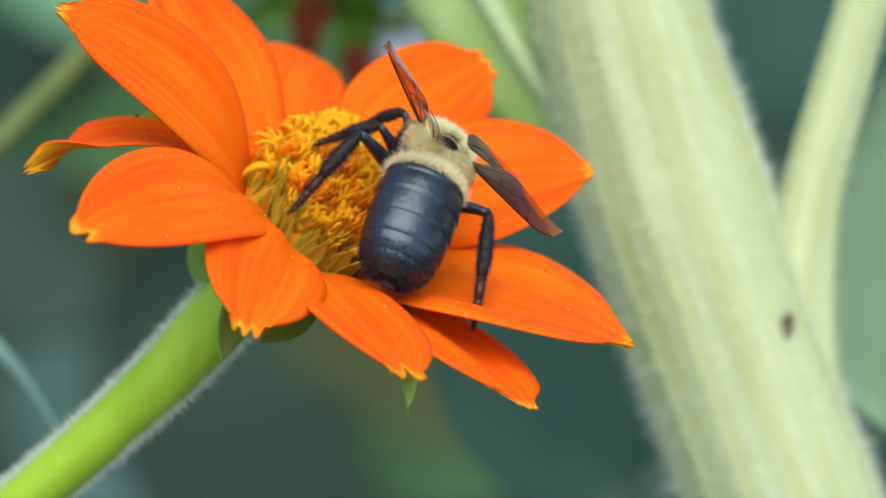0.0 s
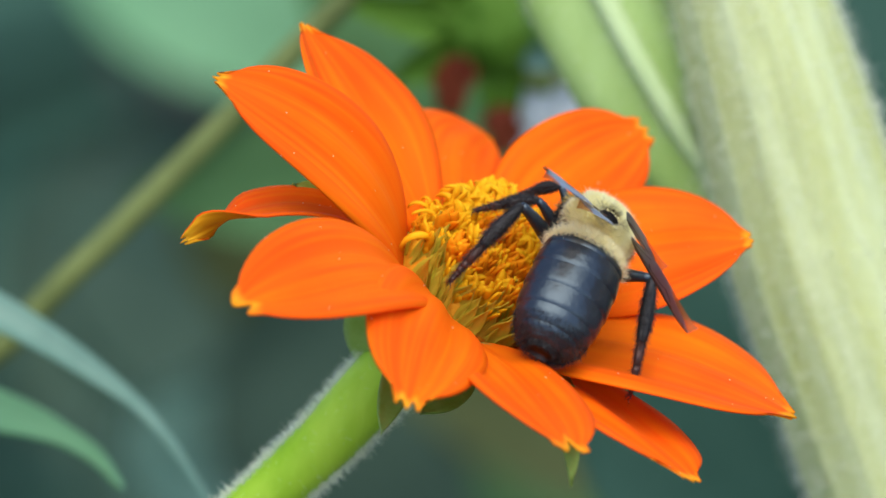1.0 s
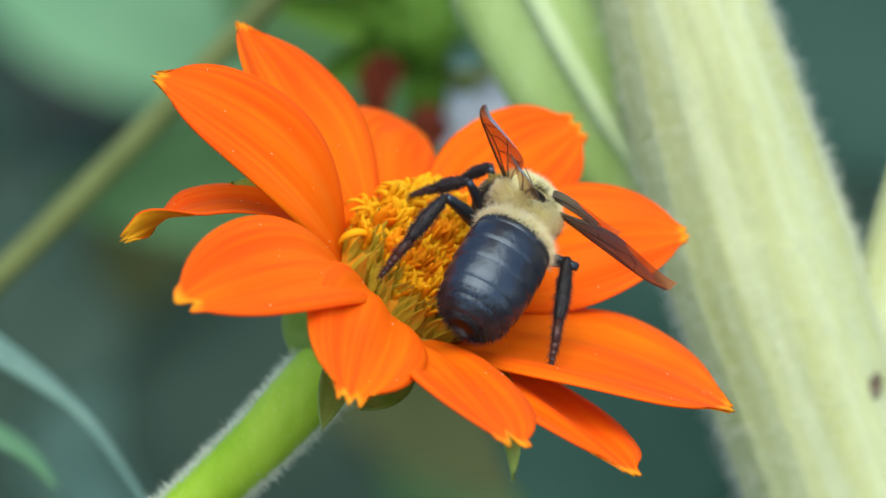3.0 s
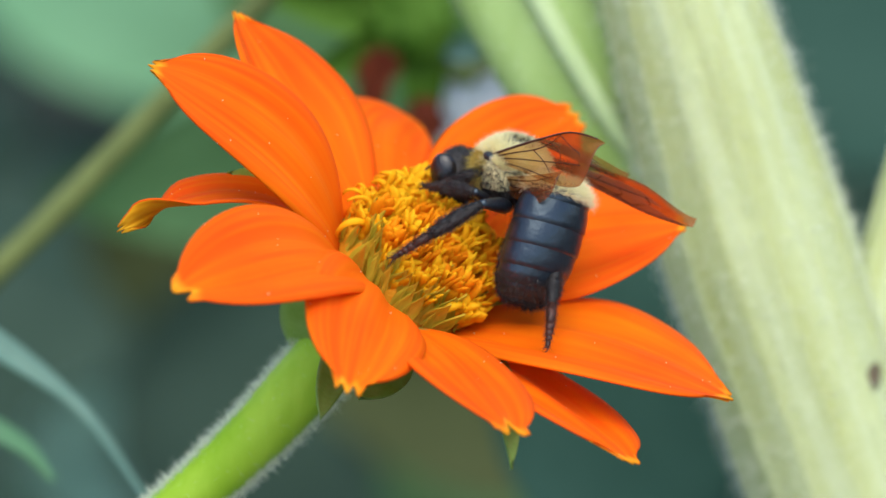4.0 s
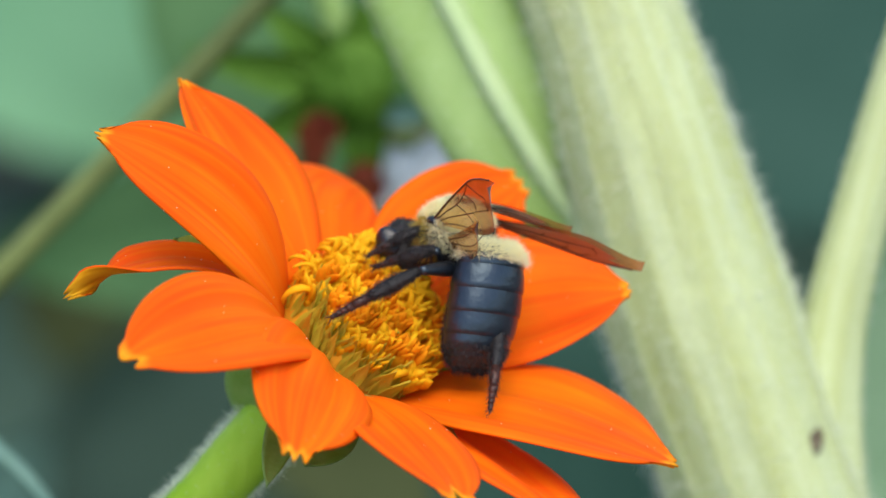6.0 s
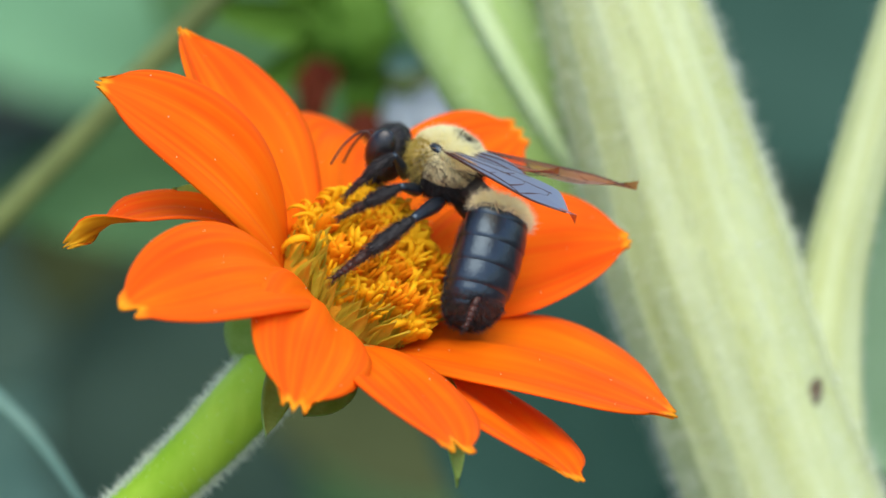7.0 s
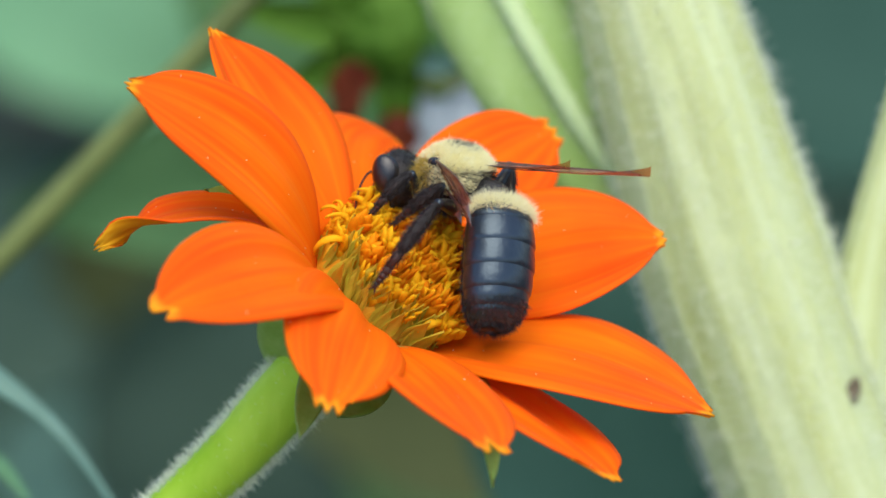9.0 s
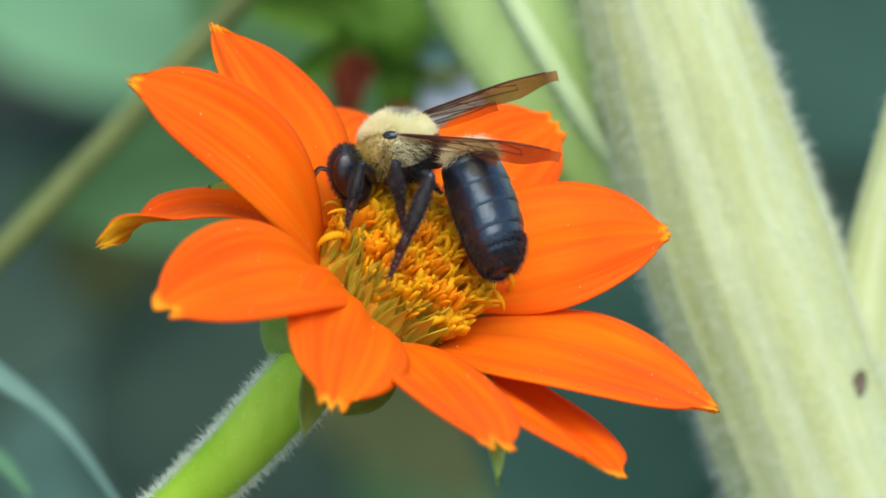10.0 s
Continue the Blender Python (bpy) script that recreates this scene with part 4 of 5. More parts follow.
def build_head(bee):
    head = ellipsoid("head", (0, 1.8, -0.6), (3.5, 2.3, 3.4), SHELL_DULL, bee, "black head with large dark eyes", lump=0.05)
    for sx in (-1, 1):
        ellipsoid("eye", (sx * 2.75, 2.1, -0.2), (1.2, 1.7, 2.6), EYE, head, "glossy black compound eye", 20, 14, (0, sx * 12, sx * -22))
        pts = mm([(sx * 0.8, 3.7, 0.2), (sx * 1.1, 4.9, 0.9), (sx * 1.5, 6.0, 0.0), (sx * 1.9, 6.9, -1.8), (sx * 2.2, 7.4, -4.0)])
        v, f = tube(smooth_path(pts, 6), [0.00016, 0.00013], 7, 0, 0)
        mesh_object("antenna", v, f, FEELER, head, "thin reddish-brown feeler")
        v, f = tube(smooth_path(mm([(sx * 1.2, 2.6, -3.0), (sx * 1.2, 3.2, -3.8), (sx * 0.3, 3.5, -4.3)]), 4), [0.0006, 0.0002], 8)
        mesh_object("mandible", v, f, SHELL, head)
    for k in range(3):
        ellipsoid("ocellus", ((k - 1) * 0.6, 2.2, 2.3 + 0.15 * (k == 1)), (0.2, 0.2, 0.2), EYE, head, "", 8, 6)
    hair_on(head, 3000, 0.00045, 0.00004, (0, 0.2, 0.1), "black_fur", FUR_BLACK, head, keep=lambda c: abs(c.x) < 0.0026, spread=0.35, seed=31)
    v, f = tube(smooth_path(mm([(0, 3.0, -3.2), (0, 3.4, -4.6), (0, 3.0, -5.8)]), 4), [0.0005, 0.0002], 8)
    mesh_object("tongue", v, f, FEELER, head)
    return head


def wing_outline(L, W, rows, hind=False):
    out = []
    for i in range(rows):
        s = 1 - (1 - i / (rows - 1)) ** 1.7
        if hind:
            lead, trail = 0.05 * math.sin(math.pi * s), (math.sin(math.pi * min(1, s ** 0.8 * 0.93 + 0.05)) ** 0.75)
        else:
            lead, trail = -0.05 * math.sin(math.pi * s), 0.16 + 0.84 * math.sin(math.pi / 2 * min(1, s / 0.66)) ** 1.5
            if s > 0.66:
                lead += 0.34 * ((s - 0.66) / 0.34) ** 2.6
                trail = lead + (trail - lead) * max(1 - ((s - 0.66) / 0.34) ** 1.3, 0) ** 0.8
        out.append((s * L, lead * W, max(trail * W, lead * W + 0.00002)))
    return out


def membrane(out, cols, arch):
    verts, faces = [], []
    for i, (x, a, b) in enumerate(out):
        s = i / (len(out) - 1)
        for j in range(cols):
            t = j / (cols - 1)
            y = a + (b - a) * t
            z = arch * math.sin(math.pi * t) * (0.4 + s) + 0.00006 * math.cos(5 * math.pi * t) * (1 - 0.5 * s) - 0.0012 * s * s * t
            verts.append(Vector((x, y, z)))
    for i in range(len(out) - 1):
        for j in range(cols - 1):
            a = i * cols + j
            faces.append((a, a + 1, a + cols + 1, a + cols))
    return verts, faces


def build_wing(bee, side):
    """Fore wing with its veins, and the hind wing hooked to its trailing edge; the span runs along x."""
    out = wing_outline(0.0212, 0.0060, 26)
    v, f = membrane(out, 13, 0.00035)
    wing = mesh_object("wing", v, f, WING, bee, "smoky amber-brown translucent wing with dark veins")

    def surf(s, t):
        s = 1 - (1 - s) ** (1 / 1.7)
        i = min(int(s * 25), 24)
        k = s * 25 - i
        j = min(int(t * 12), 11)
        q = t * 12 - j
        a, b = v[i * 13 + j].lerp(v[i * 13 + j + 1], q), v[(i + 1) * 13 + j].lerp(v[(i + 1) * 13 + j + 1], q)
        return a.lerp(b, k)

    def vein(pts, r):
        path = smooth_path([surf(s, t) for s, t in pts], 5)
        mesh_object("vein", *tube(path, [r, r * 0.6], 5), VEIN, wing)

    vein([(0, 0.0), (0.25, 0), (0.5, 0.0), (0.75, 0.0), (0.95, 0.02)], 0.00017)
    vein([(0, 0.3), (0.2, 0.22), (0.4, 0.2), (0.55, 0.12), (0.66, 0.02)], 0.00010)
    vein([(0.02, 0.5), (0.2, 0.5), (0.4, 0.5), (0.6, 0.55), (0.72, 0.7)], 0.00009)
    vein([(0.03, 0.8), (0.2, 0.85), (0.4, 0.88), (0.5, 0.9)], 0.00008)
    vein([(0.38, 0.2), (0.42, 0.5), (0.45, 0.88)], 0.00007)
    vein([(0.55, 0.12), (0.58, 0.35), (0.55, 0.54)], 0.00007)
    vein([(0.66, 0.04), (0.7, 0.3), (0.74, 0.5), (0.70, 0.68)], 0.00007)
    hv, hf = membrane(wing_outline(0.0115, 0.0036, 16, True), 9, 0.0002)
    m = Matrix.Translation((0.0006, 0.0026, -0.0003)) @ pose(0, 0, 0, 0, 0, 6)
    mesh_object("hind_wing", [m @ p for p in hv], hf, WING, wing, "smaller translucent hind wing")
    for a, b, c in ((0.25, 0.3, 0.2), (0.6, 0.75, 0.6)):
        path = smooth_path([m @ Vector((0.0003, 0.0010 * b, 0.0001)), m @ Vector((0.005, 0.003 * b, 0.00025)), m @ Vector((0.0095, 0.0030 * c, 0.0002))], 5)
        mesh_object("vein", *tube(path, [0.00009, 0.00005], 5), VEIN, wing)
    return wing


LEGS = {"LF": ((-2.2, 3.0, -3.2), 4.6, 7.2), "LM": ((-2.7, 0.6, -3.7), 5.0, 7.8), "LH": ((-2.5, -2.2, -3.4), 7.2, 12.0),
        "RF": ((2.2, 3.0, -3.2), 4.6, 7.2), "RM": ((2.7, 0.6, -3.7), 5.0, 7.8), "RH": ((2.5, -2.2, -3.4), 7.6, 14.2)}


def build_leg(bee, key):
    """Thigh and shin, each along its own x, so that the knee bends between them; the foot is a part of the shin."""
    hip, la, lb = LEGS[key]
    n = 10
    stout = {"F": 0.74, "M": 0.84, "H": 1.0}[key[1]]
    path = [Vector((la / 1000 * i / n, 0, 0.0002 * math.sin(math.pi * i / n))) for i in range(n + 1)]
    thigh = mesh_object("thigh", *tube(path, [stout * r for r in (0.00056, 0.00077, 0.00088, 0.0009, 0.00088, 0.00083, 0.00077, 0.0007, 0.00063, 0.00057, 0.0005)], 12), SHELL, bee, "glossy black bristly leg")
    hair_on(thigh, 160, 0.0005, 0.00003, (0.5, 0, 0), "bristles", FUR_BLACK, thigh, spread=0.3, seed=41)
    ls = lb * 0.56
    path = [Vector((ls / 1000 * i / n, 0, 0.00012 * math.sin(math.pi * i / n))) for i in range(n + 1)]
    shin = mesh_object("shin", *tube(path, [stout * r for r in (0.00046, 0.00055, 0.00064, 0.00071, 0.00077, 0.0008, 0.0008, 0.00078, 0.00073, 0.00064, 0.00054)], 12), SHELL_DULL, bee, "black shin with a dense brush of hair")
    hair_on(shin, 1500, 0.00058 * stout, 0.00004, (0.9, 0, 0), "bristles", FUR_BLACK, shin, spread=0.35, seed=42)
    geo = ([], [])
    x = ls
    lf = lb - ls
    for k, share in enumerate((0.45, 0.16, 0.13, 0.11, 0.15)):
        a, b = x, x + lf * share
        z0, z1 = -0.25 * ((a - ls) / lf) ** 2, -0.25 * ((b - ls) / lf) ** 2
        add(geo, tube(mm([(a, 0, z0), ((a + b) / 2, 0, (z0 + z1) / 2), (b, 0, z1)]), [stout * (0.00052 - 0.00006 * k), stout * (0.00057 - 0.00007 * k), stout * (0.00044 - 0.00005 * k)], 8))
        x = b
    for s in (-1, 1):
        add(geo, tube(mm([(lb - 0.1, s * 0.1, -0.25), (lb + 0.35, s * 0.35, -0.3), (lb + 0.5, s * 0.4, -0.65)]), [0.00009, 0.00003], 5))
    foot = mesh_object("foot", geo[0], geo[1], FEELER, shin, "dark jointed foot with two claws")
    hair_on(foot, 800, 0.00050 * stout, 0.000035, (0.9, 0, 0), "bristles", FUR_BLACK, shin, spread=0.35, seed=43)
    return thigh, shin


def build_bee():
    bee = empty("carpenter_bee")
    tagged(bee, "carpenter bee with pale yellow furry back and shiny black abdomen", "bee")
    thorax = ellipsoid("thorax", (0, 0, 0), (4.6, 4.15, 3.75), SKIN_YELLOW, bee, "thorax with dense pale yellow fur and a bald black spot", 36, 24)
    ellipsoid("bald_spot", (0, -0.5, 3.20), (1.6, 1.3, 0.62), SHELL_MATTE, thorax, "bald shiny black spot", 20, 12)
    ellipsoid("breast", (0, 0.0, -0.75), (4.3, 4.1, 3.2), SHELL_MATTE, thorax, "black underside")

    def on_spot(c):
        return c.z > 0.002 and (c.x / 0.0014) ** 2 + ((c.y + 0.0005) / 0.0011) ** 2 < 1

    def at_joint(c):
        return (Vector((abs(c.x), c.y, c.z)) - Vector((0.0038, 0.0010, 0.0021))).length < 0.0008

    hair_on(thorax, 30000, 0.00075, 0.00005, (0, -0.35, 0.10), "yellow_fur", FUR_YELLOW, thorax, keep=lambda c: c.z > 0.0015 + 0.0005 * math.sin(c.y * 900) - 0.25 * max(0, abs(c.y) - 0.003) and not on_spot(c) and not at_joint(c), spread=0.3, label="dense pale yellow fur", seed=51)
    hair_on(thorax, 3800, 0.0010, 0.00005, (0, -0.3, -0.2), "golden_fur", FUR_GOLD, thorax, keep=lambda c: -0.0026 < c.z < 0.0019 and not at_joint(c) and c.y > 0.0008, spread=0.35, label="darker golden fur along the flanks", seed=52)
    hair_on(thorax, 5000, 0.0009, 0.00005, (0, -0.3, -0.2), "dark_fur", FUR_BLACK, thorax, keep=lambda c: -0.004 < c.z < 0.0016 and c.y < 0.0022 - 0.3 * c.z, spread=0.35, seed=54)
    hair_on(thorax, 900, 0.0010, 0.00004, (0, -0.4, 0), "dark_fur", FUR_BLACK, thorax, keep=lambda c: c.z > 0.002 and (c.x / 0.002) ** 2 + ((c.y + 0.0005) / 0.0017) ** 2 < 1, spread=0.3, seed=53)
    for sx in (-1, 1):
        ellipsoid("wing_root", (sx * 3.6, 0.9, 1.9), (0.6, 1.0, 0.5), SHELL, thorax, "black wing joint", 14, 10, (0, sx * 40, sx * 20))
    v, f = tube(mm([(0, -2.8, -0.8), (0, -4.4, -1.0), (0, -5.6, -1.0), (0, -6.6, -1.0)]), [0.0020, 0.0017, 0.0015, 0.0012], 14)
    mesh_object("waist", v, f, SHELL_DULL, thorax)
    return bee, build_abdomen(bee), build_head(bee), build_wing(bee, -1), build_wing(bee, 1), {k: build_leg(bee, k) for k in LEGS}


bee, bee_abdomen, bee_head, wing_left, wing_right, bee_legs = build_bee()


# ---- what moves ----
BEE = [
    (0.0, pose(0.00500, -0.00781, 1.20370, 16.31, 37.44, -7.06)),
    (0.5, pose(0.00538, -0.00858, 1.20330, 16.31, 37.44, -7.06)),
    (1.0, pose(0.00499, -0.00860, 1.20345, 16.31, 37.44, -7.06)),
    (1.5, pose(0.00513, -0.00753, 1.20374, 16.31, 37.44, -7.06)),
    (2.0, pose(0.00372, -0.00767, 1.20427, 16.31, 37.44, -7.06)),
    (2.5, pose(0.00372, -0.00717, 1.20443, 16.31, 37.44, -7.06)),
    (2.7, pose(0.00372, -0.00737, 1.20436, 16.31, 37.44, -7.06)),
    (3.8, pose(0.00373, -0.00013, 1.20629, 16.99, 11.24, 51.78)),
    (4.0, pose(0.00283, -0.00097, 1.20638, 5.51, 10.75, 56.35)),
    (4.5, pose(0.00309, -0.00031, 1.20649, 2.69, 11.07, 53.45)),
    (5.0, pose(0.00244, -0.00074, 1.20651, -1.48, 10.53, 58.20)),
    (5.2, pose(0.00270, 0.00042, 1.20678, -1.23, 10.54, 58.14)),
    (6.3, pose(0.00283, -0.00101, 1.20626, 1.21, 10.61, 57.56)),
    (6.5, pose(0.00450, -0.00147, 1.20608, 32.00, 16.57, 64.29)),
    (7.0, pose(0.00173, 0.00179, 1.20814, 23.64, 15.92, 70.71)),
    (7.5, pose(-0.00104, 0.00114, 1.20858, -1.11, 14.96, 77.82)),
    (8.0, pose(0.00012, 0.00152, 1.20844, 8.57, 15.13, 76.71)),
    (8.5, pose(-0.00065, -0.00111, 1.20780, -2.09, 16.51, 65.00)),
    (9.0, pose(-0.00103, -0.00184, 1.20772, -0.55, 16.80, 61.45)),
    (9.5, pose(-0.00116, -0.00090, 1.20807, 7.76, 15.95, 70.45)),
    (10.0, pose(-0.00773, -0.00060, 1.21056, -1.61, 12.11, 93.29)),
]
ABDOMEN = [
    (0.0, pose(0.00000, -0.00370, 0.00150, 17.81, -3.80, 11.66)),
    (0.5, pose(0.00000, -0.00370, 0.00150, 11.34, -1.27, 6.31)),
    (1.0, pose(0.00000, -0.00370, 0.00150, 19.11, -2.86, 8.21)),
    (1.5, pose(0.00000, -0.00370, 0.00150, 22.76, -3.73, 8.82)),
    (2.0, pose(0.00000, -0.00370, 0.00150, 22.44, -3.22, 7.74)),
    (2.5, pose(0.00000, -0.00370, 0.00150, 20.29, -2.66, 7.13)),
    (2.7, pose(0.00000, -0.00370, 0.00150, 18.77, -1.65, 4.85)),
    (3.8, pose(0.00109, -0.00649, -0.00010, 55.02, 23.09, -18.78)),
    (4.0, pose(0.00093, -0.00602, 0.00094, 79.75, 17.41, -7.66)),
    (4.5, pose(0.00035, -0.00562, -0.00026, 78.21, 14.84, -6.15)),
    (5.0, pose(-0.00001, -0.00505, -0.00004, 82.54, 14.48, -3.92)),
    (5.2, pose(0.00000, -0.00505, -0.00002, 82.78, 14.57, -3.18)),
    (6.3, pose(-0.00005, -0.00482, 0.00022, 77.28, 12.63, -6.75)),
    (6.5, pose(-0.00004, -0.00536, -0.00109, 45.52, 22.86, -19.21)),
    (7.0, pose(0.00064, -0.00735, -0.00042, 63.07, 18.09, -11.79)),
    (7.5, pose(0.00025, -0.00643, -0.00060, 86.35, 8.42, -2.63)),
    (8.0, pose(0.00018, -0.00613, -0.00076, 77.25, 16.97, -4.45)),
    (8.5, pose(0.00028, -0.00596, -0.00057, 74.71, 15.08, -3.29)),
    (9.0, pose(0.00008, -0.00567, -0.00157, 71.38, 14.67, -4.09)),
    (9.5, pose(0.00028, -0.00655, -0.00164, 61.97, 27.14, -10.73)),
    (10.0, pose(-0.00005, -0.00683, -0.00082, 64.04, 23.88, -13.44)),
]
HEAD = [
    (0.0, pose(0.00000, 0.00300, -0.00340, -50.00, -0.00, 0.00)),
    (0.5, pose(0.00000, 0.00300, -0.00340, -50.00, -0.00, 0.00)),
    (1.0, pose(0.00000, 0.00300, -0.00340, -50.00, -0.00, 0.00)),
    (1.5, pose(0.00000, 0.00300, -0.00340, -50.00, -0.00, 0.00)),
    (2.0, pose(0.00000, 0.00300, -0.00340, -50.00, -0.00, 0.00)),
    (2.5, pose(0.00000, 0.00300, -0.00340, -50.00, -0.00, 0.00)),
    (2.7, pose(0.00000, 0.00300, -0.00340, -50.00, -0.00, 0.00)),
    (3.8, pose(0.00000, 0.00490, -0.00120, -20.00, -0.00, 0.00)),
    (4.0, pose(0.00000, 0.00490, -0.00120, -20.00, -0.00, 0.00)),
    (4.5, pose(0.00000, 0.00490, -0.00120, -20.00, -0.00, 0.00)),
    (5.0, pose(0.00000, 0.00490, -0.00120, -35.00, -0.00, 0.00)),
    (5.2, pose(0.00000, 0.00490, -0.00120, -30.00, -0.00, 0.00)),
    (6.3, pose(0.00000, 0.00490, -0.00120, -30.00, -0.00, 0.00)),
    (6.5, pose(0.00000, 0.00490, -0.00120, 0.00, -0.00, 0.00)),
    (7.0, pose(0.00000, 0.00490, -0.00120, -10.00, -0.00, 0.00)),
    (7.5, pose(0.00000, 0.00490, -0.00120, -10.00, -0.00, 0.00)),
    (8.0, pose(0.00000, 0.00490, -0.00120, -20.00, -0.00, 0.00)),
    (8.5, pose(0.00000, 0.00520, 0.00020, -24.00, -0.00, 0.00)),
    (9.0, pose(0.00000, 0.00520, 0.00020, -20.00, -0.00, 0.00)),
    (9.5, pose(0.00000, 0.00440, -0.00060, -20.00, -0.00, 0.00)),
    (10.0, pose(0.00000, 0.00390, -0.00170, -12.00, -0.00, 0.00)),
]
WING_LEFT = [
    (0.0, pose(-0.00360, 0.00090, 0.00200, 23.61, -42.99, -140.16)),
    (0.5, pose(-0.00360, 0.00090, 0.00200, 19.48, -47.60, -143.68)),
    (1.0, pose(-0.00360, 0.00090, 0.00200, 20.69, -33.73, -120.37)),
    (1.5, pose(-0.00360, 0.00090, 0.00200, 36.51, -27.25, -125.37)),
    (2.0, pose(-0.00360, 0.00090, 0.00200, 25.04, -38.36, -136.76)),
    (2.5, pose(-0.00360, 0.00090, 0.00200, 27.80, -39.52, -140.55)),
    (2.7, pose(-0.00360, 0.00090, 0.00200, 27.12, -40.74, -142.71)),
    (3.8, pose(-0.00360, 0.00090, 0.00200, -22.16, -26.22, -117.28)),
    (4.0, pose(-0.00360, 0.00090, 0.00200, -68.51, -25.78, -111.94)),
    (4.5, pose(-0.00360, 0.00090, 0.00200, -60.20, -22.79, -121.11)),
    (5.0, pose(-0.00360, 0.00090, 0.00200, -59.99, -23.52, -131.44)),
    (5.2, pose(-0.00360, 0.00090, 0.00200, -58.10, -27.77, -133.68)),
    (6.3, pose(-0.00360, 0.00090, 0.00200, -57.52, -26.43, -132.22)),
    (6.5, pose(-0.00360, 0.00090, 0.00200, 8.73, -4.43, -122.33)),
    (7.0, pose(-0.00360, 0.00090, 0.00200, 17.39, -6.58, -114.27)),
    (7.5, pose(-0.00360, 0.00090, 0.00200, -24.96, -0.73, -78.35)),
    (8.0, pose(-0.00360, 0.00090, 0.00200, -26.88, -5.10, -116.33)),
    (8.5, pose(-0.00360, 0.00090, 0.00200, -43.45, -2.25, -141.81)),
    (9.0, pose(-0.00360, 0.00090, 0.00200, -61.01, 2.18, -142.85)),
    (9.5, pose(-0.00360, 0.00090, 0.00200, -32.25, -1.40, -131.85)),
    (10.0, pose(-0.00360, 0.00090, 0.00200, -29.43, 2.29, -124.30)),
]
WING_RIGHT = [
    (0.0, pose(0.00360, 0.00090, 0.00200, 131.66, -25.91, -50.85)),
    (0.5, pose(0.00360, 0.00090, 0.00200, 126.94, -20.10, -51.02)),
    (1.0, pose(0.00360, 0.00090, 0.00200, 135.24, -17.22, -57.15)),
    (1.5, pose(0.00360, 0.00090, 0.00200, 132.59, -10.75, -48.33)),
    (2.0, pose(0.00360, 0.00090, 0.00200, 135.06, -22.76, -41.19)),
    (2.5, pose(0.00360, 0.00090, 0.00200, 138.80, -28.06, -41.36)),
    (2.7, pose(0.00360, 0.00090, 0.00200, 139.78, -28.93, -44.92)),
    (3.8, pose(0.00360, 0.00090, 0.00200, 136.66, 7.92, -60.70)),
    (4.0, pose(0.00360, 0.00090, 0.00200, 143.16, 15.76, -62.99)),
    (4.5, pose(0.00360, 0.00090, 0.00200, 145.67, 13.60, -58.78)),
    (5.0, pose(0.00360, 0.00090, 0.00200, 152.05, 13.09, -61.87)),
    (5.2, pose(0.00360, 0.00090, 0.00200, 152.74, 16.21, -62.49)),
    (6.3, pose(0.00360, 0.00090, 0.00200, 150.63, 13.56, -62.15)),
    (6.5, pose(0.00360, 0.00090, 0.00200, -160.75, -16.11, -100.25)),
    (7.0, pose(0.00360, 0.00090, 0.00200, -174.66, -15.34, -71.95)),
    (7.5, pose(0.00360, 0.00090, 0.00200, -170.94, 5.25, -48.45)),
    (8.0, pose(0.00360, 0.00090, 0.00200, -168.86, 3.20, -64.81)),
    (8.5, pose(0.00360, 0.00090, 0.00200, -176.50, -7.63, -65.81)),
    (9.0, pose(0.00360, 0.00090, 0.00200, -177.23, -2.61, -62.94)),
    (9.5, pose(0.00360, 0.00090, 0.00200, -173.06, -5.01, -45.19)),
    (10.0, pose(0.00360, 0.00090, 0.00200, -17.88, -18.38, -116.63)),
]

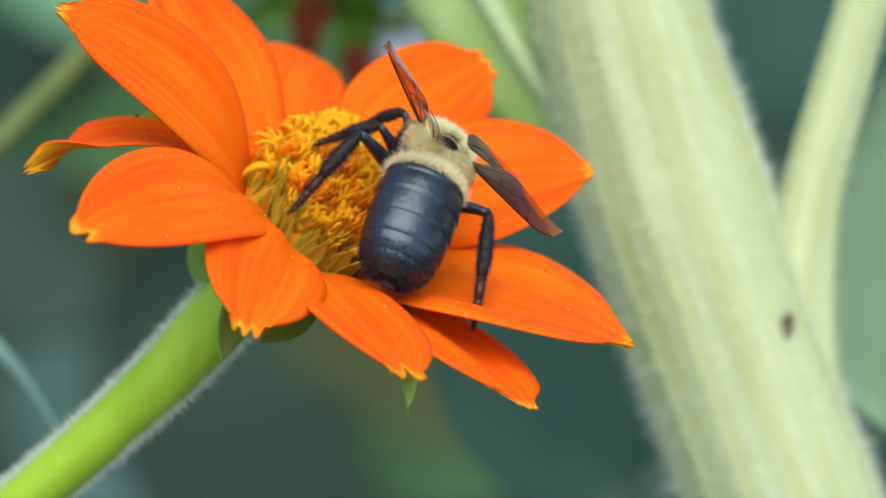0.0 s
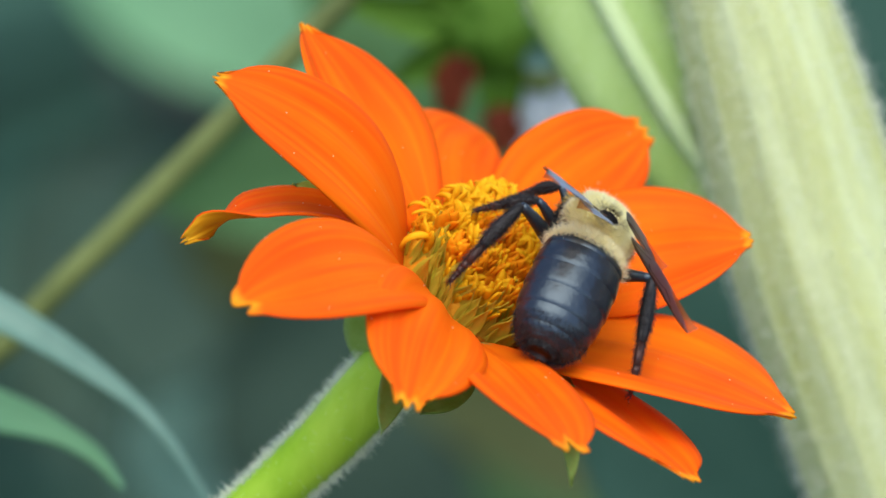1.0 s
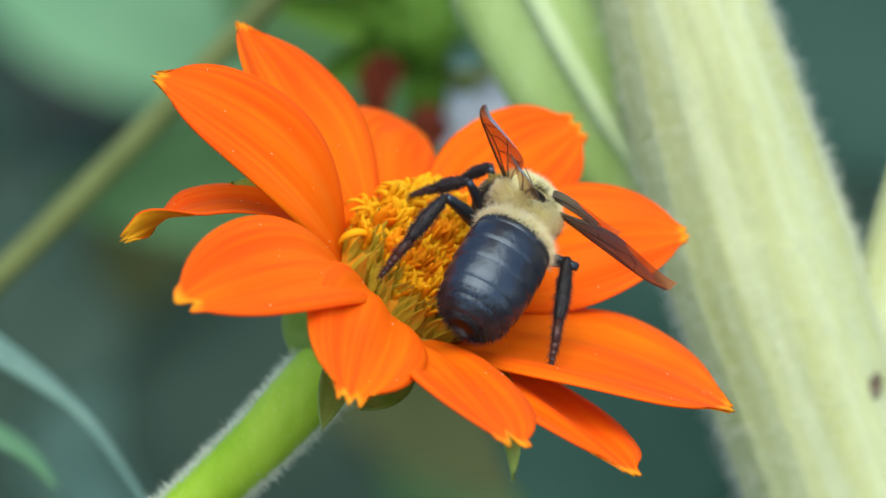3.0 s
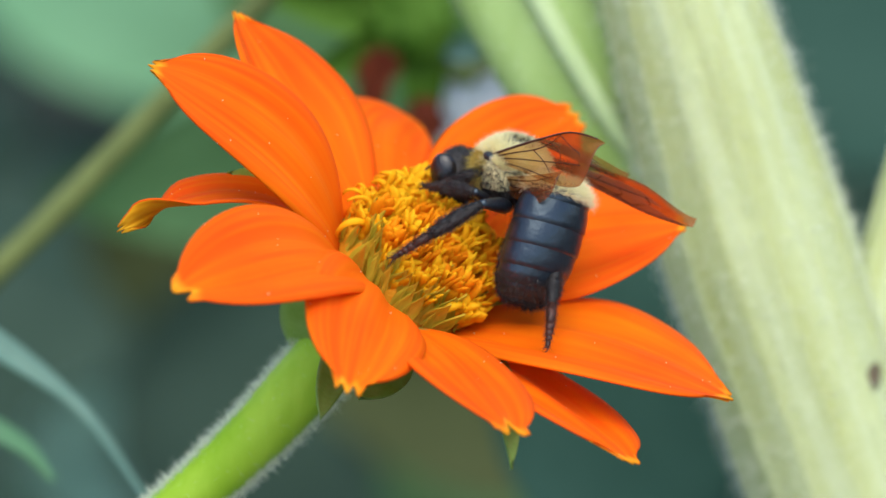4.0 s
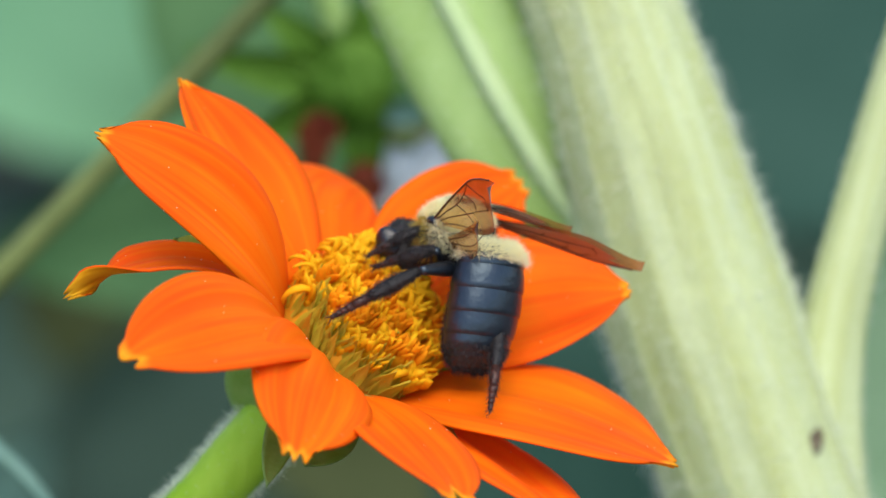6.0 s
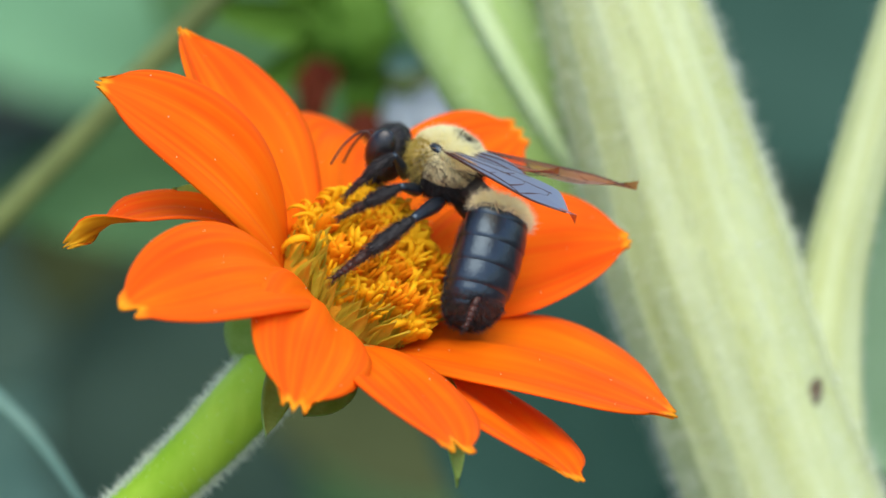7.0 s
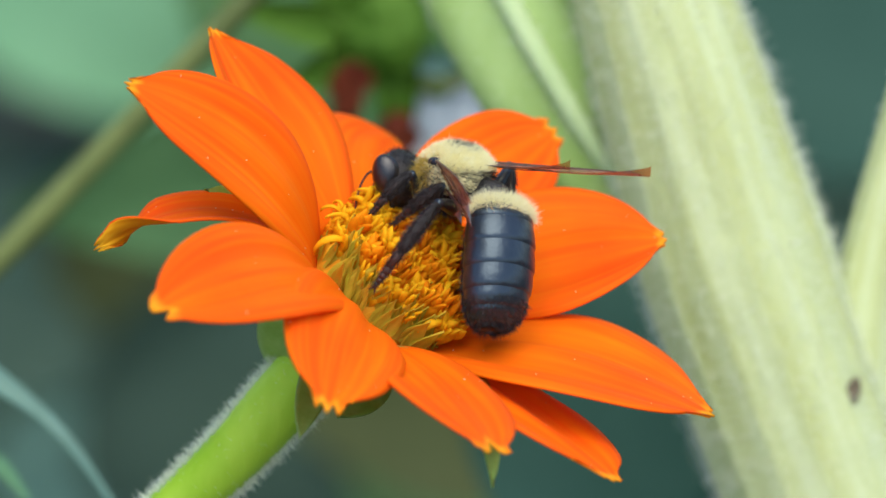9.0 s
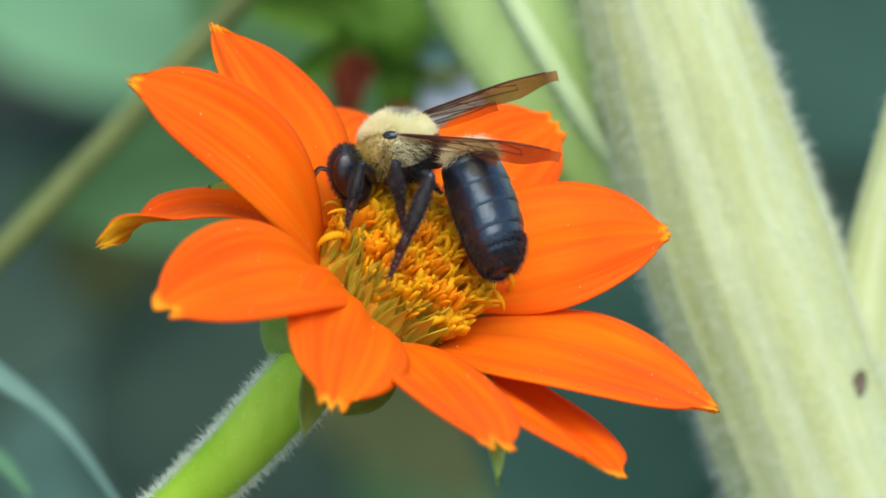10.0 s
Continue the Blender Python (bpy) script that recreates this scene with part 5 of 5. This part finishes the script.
FEET = {
    "LH": [(0.0, -0.01094, -0.01664, 1.20071), (2.7, -0.01151, -0.01697, 1.20083), (3.8, -0.01032, -0.01480, 1.20105), (5.2, -0.01145, -0.01644, 1.20098), (6.5, -0.01093, -0.01456, 1.20093), (7.0, -0.01094, -0.01470, 1.20054), (7.5, -0.01140, -0.01477, 1.20036), (8.0, -0.01101, -0.01467, 1.20061), (8.5, -0.01007, -0.01495, 1.19986), (9.0, -0.01023, -0.01507, 1.19952), (9.5, -0.01148, -0.01523, 1.19910), (10.0, -0.00866, -0.01482, 1.20038)],
    "LM": [(0.0, -0.00860, -0.00521, 1.20470), (2.7, -0.00848, -0.00364, 1.20516), (3.8, -0.00767, -0.00086, 1.20573), (4.5, -0.00604, -0.00519, 1.20367), (6.3, -0.00668, -0.00507, 1.20396), (6.5, -0.00919, -0.00717, 1.20368), (7.0, -0.01037, -0.00673, 1.20491), (7.5, -0.00604, -0.00470, 1.20383), (8.0, -0.00826, -0.00544, 1.20552), (8.5, -0.00800, -0.00638, 1.20293), (9.0, -0.00809, -0.00603, 1.20391), (9.5, -0.01024, -0.00556, 1.20518), (10.0, -0.00718, -0.00716, 1.20349)],
    "LF": [(0.0, -0.00413, 0.00044, 1.20472), (2.7, -0.00413, 0.00044, 1.20472), (3.8, -0.00605, -0.00170, 1.20480), (6.5, -0.00761, -0.00356, 1.20483), (7.0, -0.00976, -0.00303, 1.20630), (7.5, -0.00925, -0.00410, 1.20532), (8.0, -0.01166, -0.00443, 1.20536), (8.5, -0.01152, -0.00504, 1.20368), (9.0, -0.01091, -0.00477, 1.20443), (9.5, -0.01266, -0.00429, 1.20575), (10.0, -0.01354, -0.01061, 1.20495)],
    "RH": [(0.0, 0.01004, -0.02209, 1.18877), (2.7, 0.00871, -0.02112, 1.18963), (3.8, 0.00756, -0.02164, 1.19037), (6.3, 0.00693, -0.02088, 1.19042), (6.5, 0.00693, -0.02069, 1.19048), (7.0, 0.00421, -0.01484, 1.19460), (10.0, 0.00362, -0.00010, 1.19735)],
    "RM": [(0.0, 0.00789, 0.00906, 1.19746), (2.7, 0.00756, 0.00887, 1.19753), (3.8, 0.00430, 0.00833, 1.19981), (10.0, -0.00286, 0.00713, 1.20231)],
    "RF": [(0.0, 0.00105, 0.01250, 1.20247), (2.7, 0.00104, 0.01199, 1.20231), (3.8, -0.00319, 0.00814, 1.20334), (10.0, -0.01187, -0.00004, 1.20420)],
}


def foot_at(rows, t):
    for (t0, *a), (t1, *b) in zip(rows, rows[1:]):
        if t <= t1:
            return Vector(a).lerp(Vector(b), (t - t0) / (t1 - t0))
    return Vector(rows[-1][1:])


def limb(origin, d, hint):
    x = d.normalized()
    y = hint.cross(x).normalized()
    return Matrix.Translation(origin) @ Matrix((x, y, x.cross(y))).transposed().to_4x4()


def leg_rows(key):
    """The thigh's and the shin's poses in the bee's space, with the foot held on the flower."""
    hip, la, lb = LEGS[key]
    hip, la, lb = Vector(hip) / 1000, la / 1000, lb / 1000
    out = Vector((-1 if key[0] == "L" else 1, {"F": 0.4, "M": 0.0, "H": -0.3}[key[1]], {"F": 0.6, "M": 0.45, "H": 0.5}[key[1]] if key[0] == "L" else 0.7))
    thigh, shin = [], []
    for t, m in BEE:
        foot = m.inverted() @ foot_at(FEET[key], t)
        d = foot - hip
        r = min(max(d.length, abs(lb - la) * 1.05), (la + lb) * 0.985)
        d.normalize()
        c = (la * la + r * r - lb * lb) / (2 * la * r)
        side = (out - d * out.dot(d)).normalized()
        knee = hip + d * (la * c) + side * (la * math.sqrt(max(0, 1 - c * c)))
        thigh.append((t, limb(hip, knee - hip, side)))
        shin.append((t, limb(knee, hip + d * r - knee, side)))
    return thigh, shin


def motions():
    walk(bee, BEE)
    walk(bee_abdomen, ABDOMEN)
    walk(bee_head, HEAD)
    walk(wing_left, WING_LEFT)
    walk(wing_right, WING_RIGHT)
    for key, (thigh, shin) in bee_legs.items():
        a, b = leg_rows(key)
        walk(thigh, a)
        walk(shin, b)


motions()
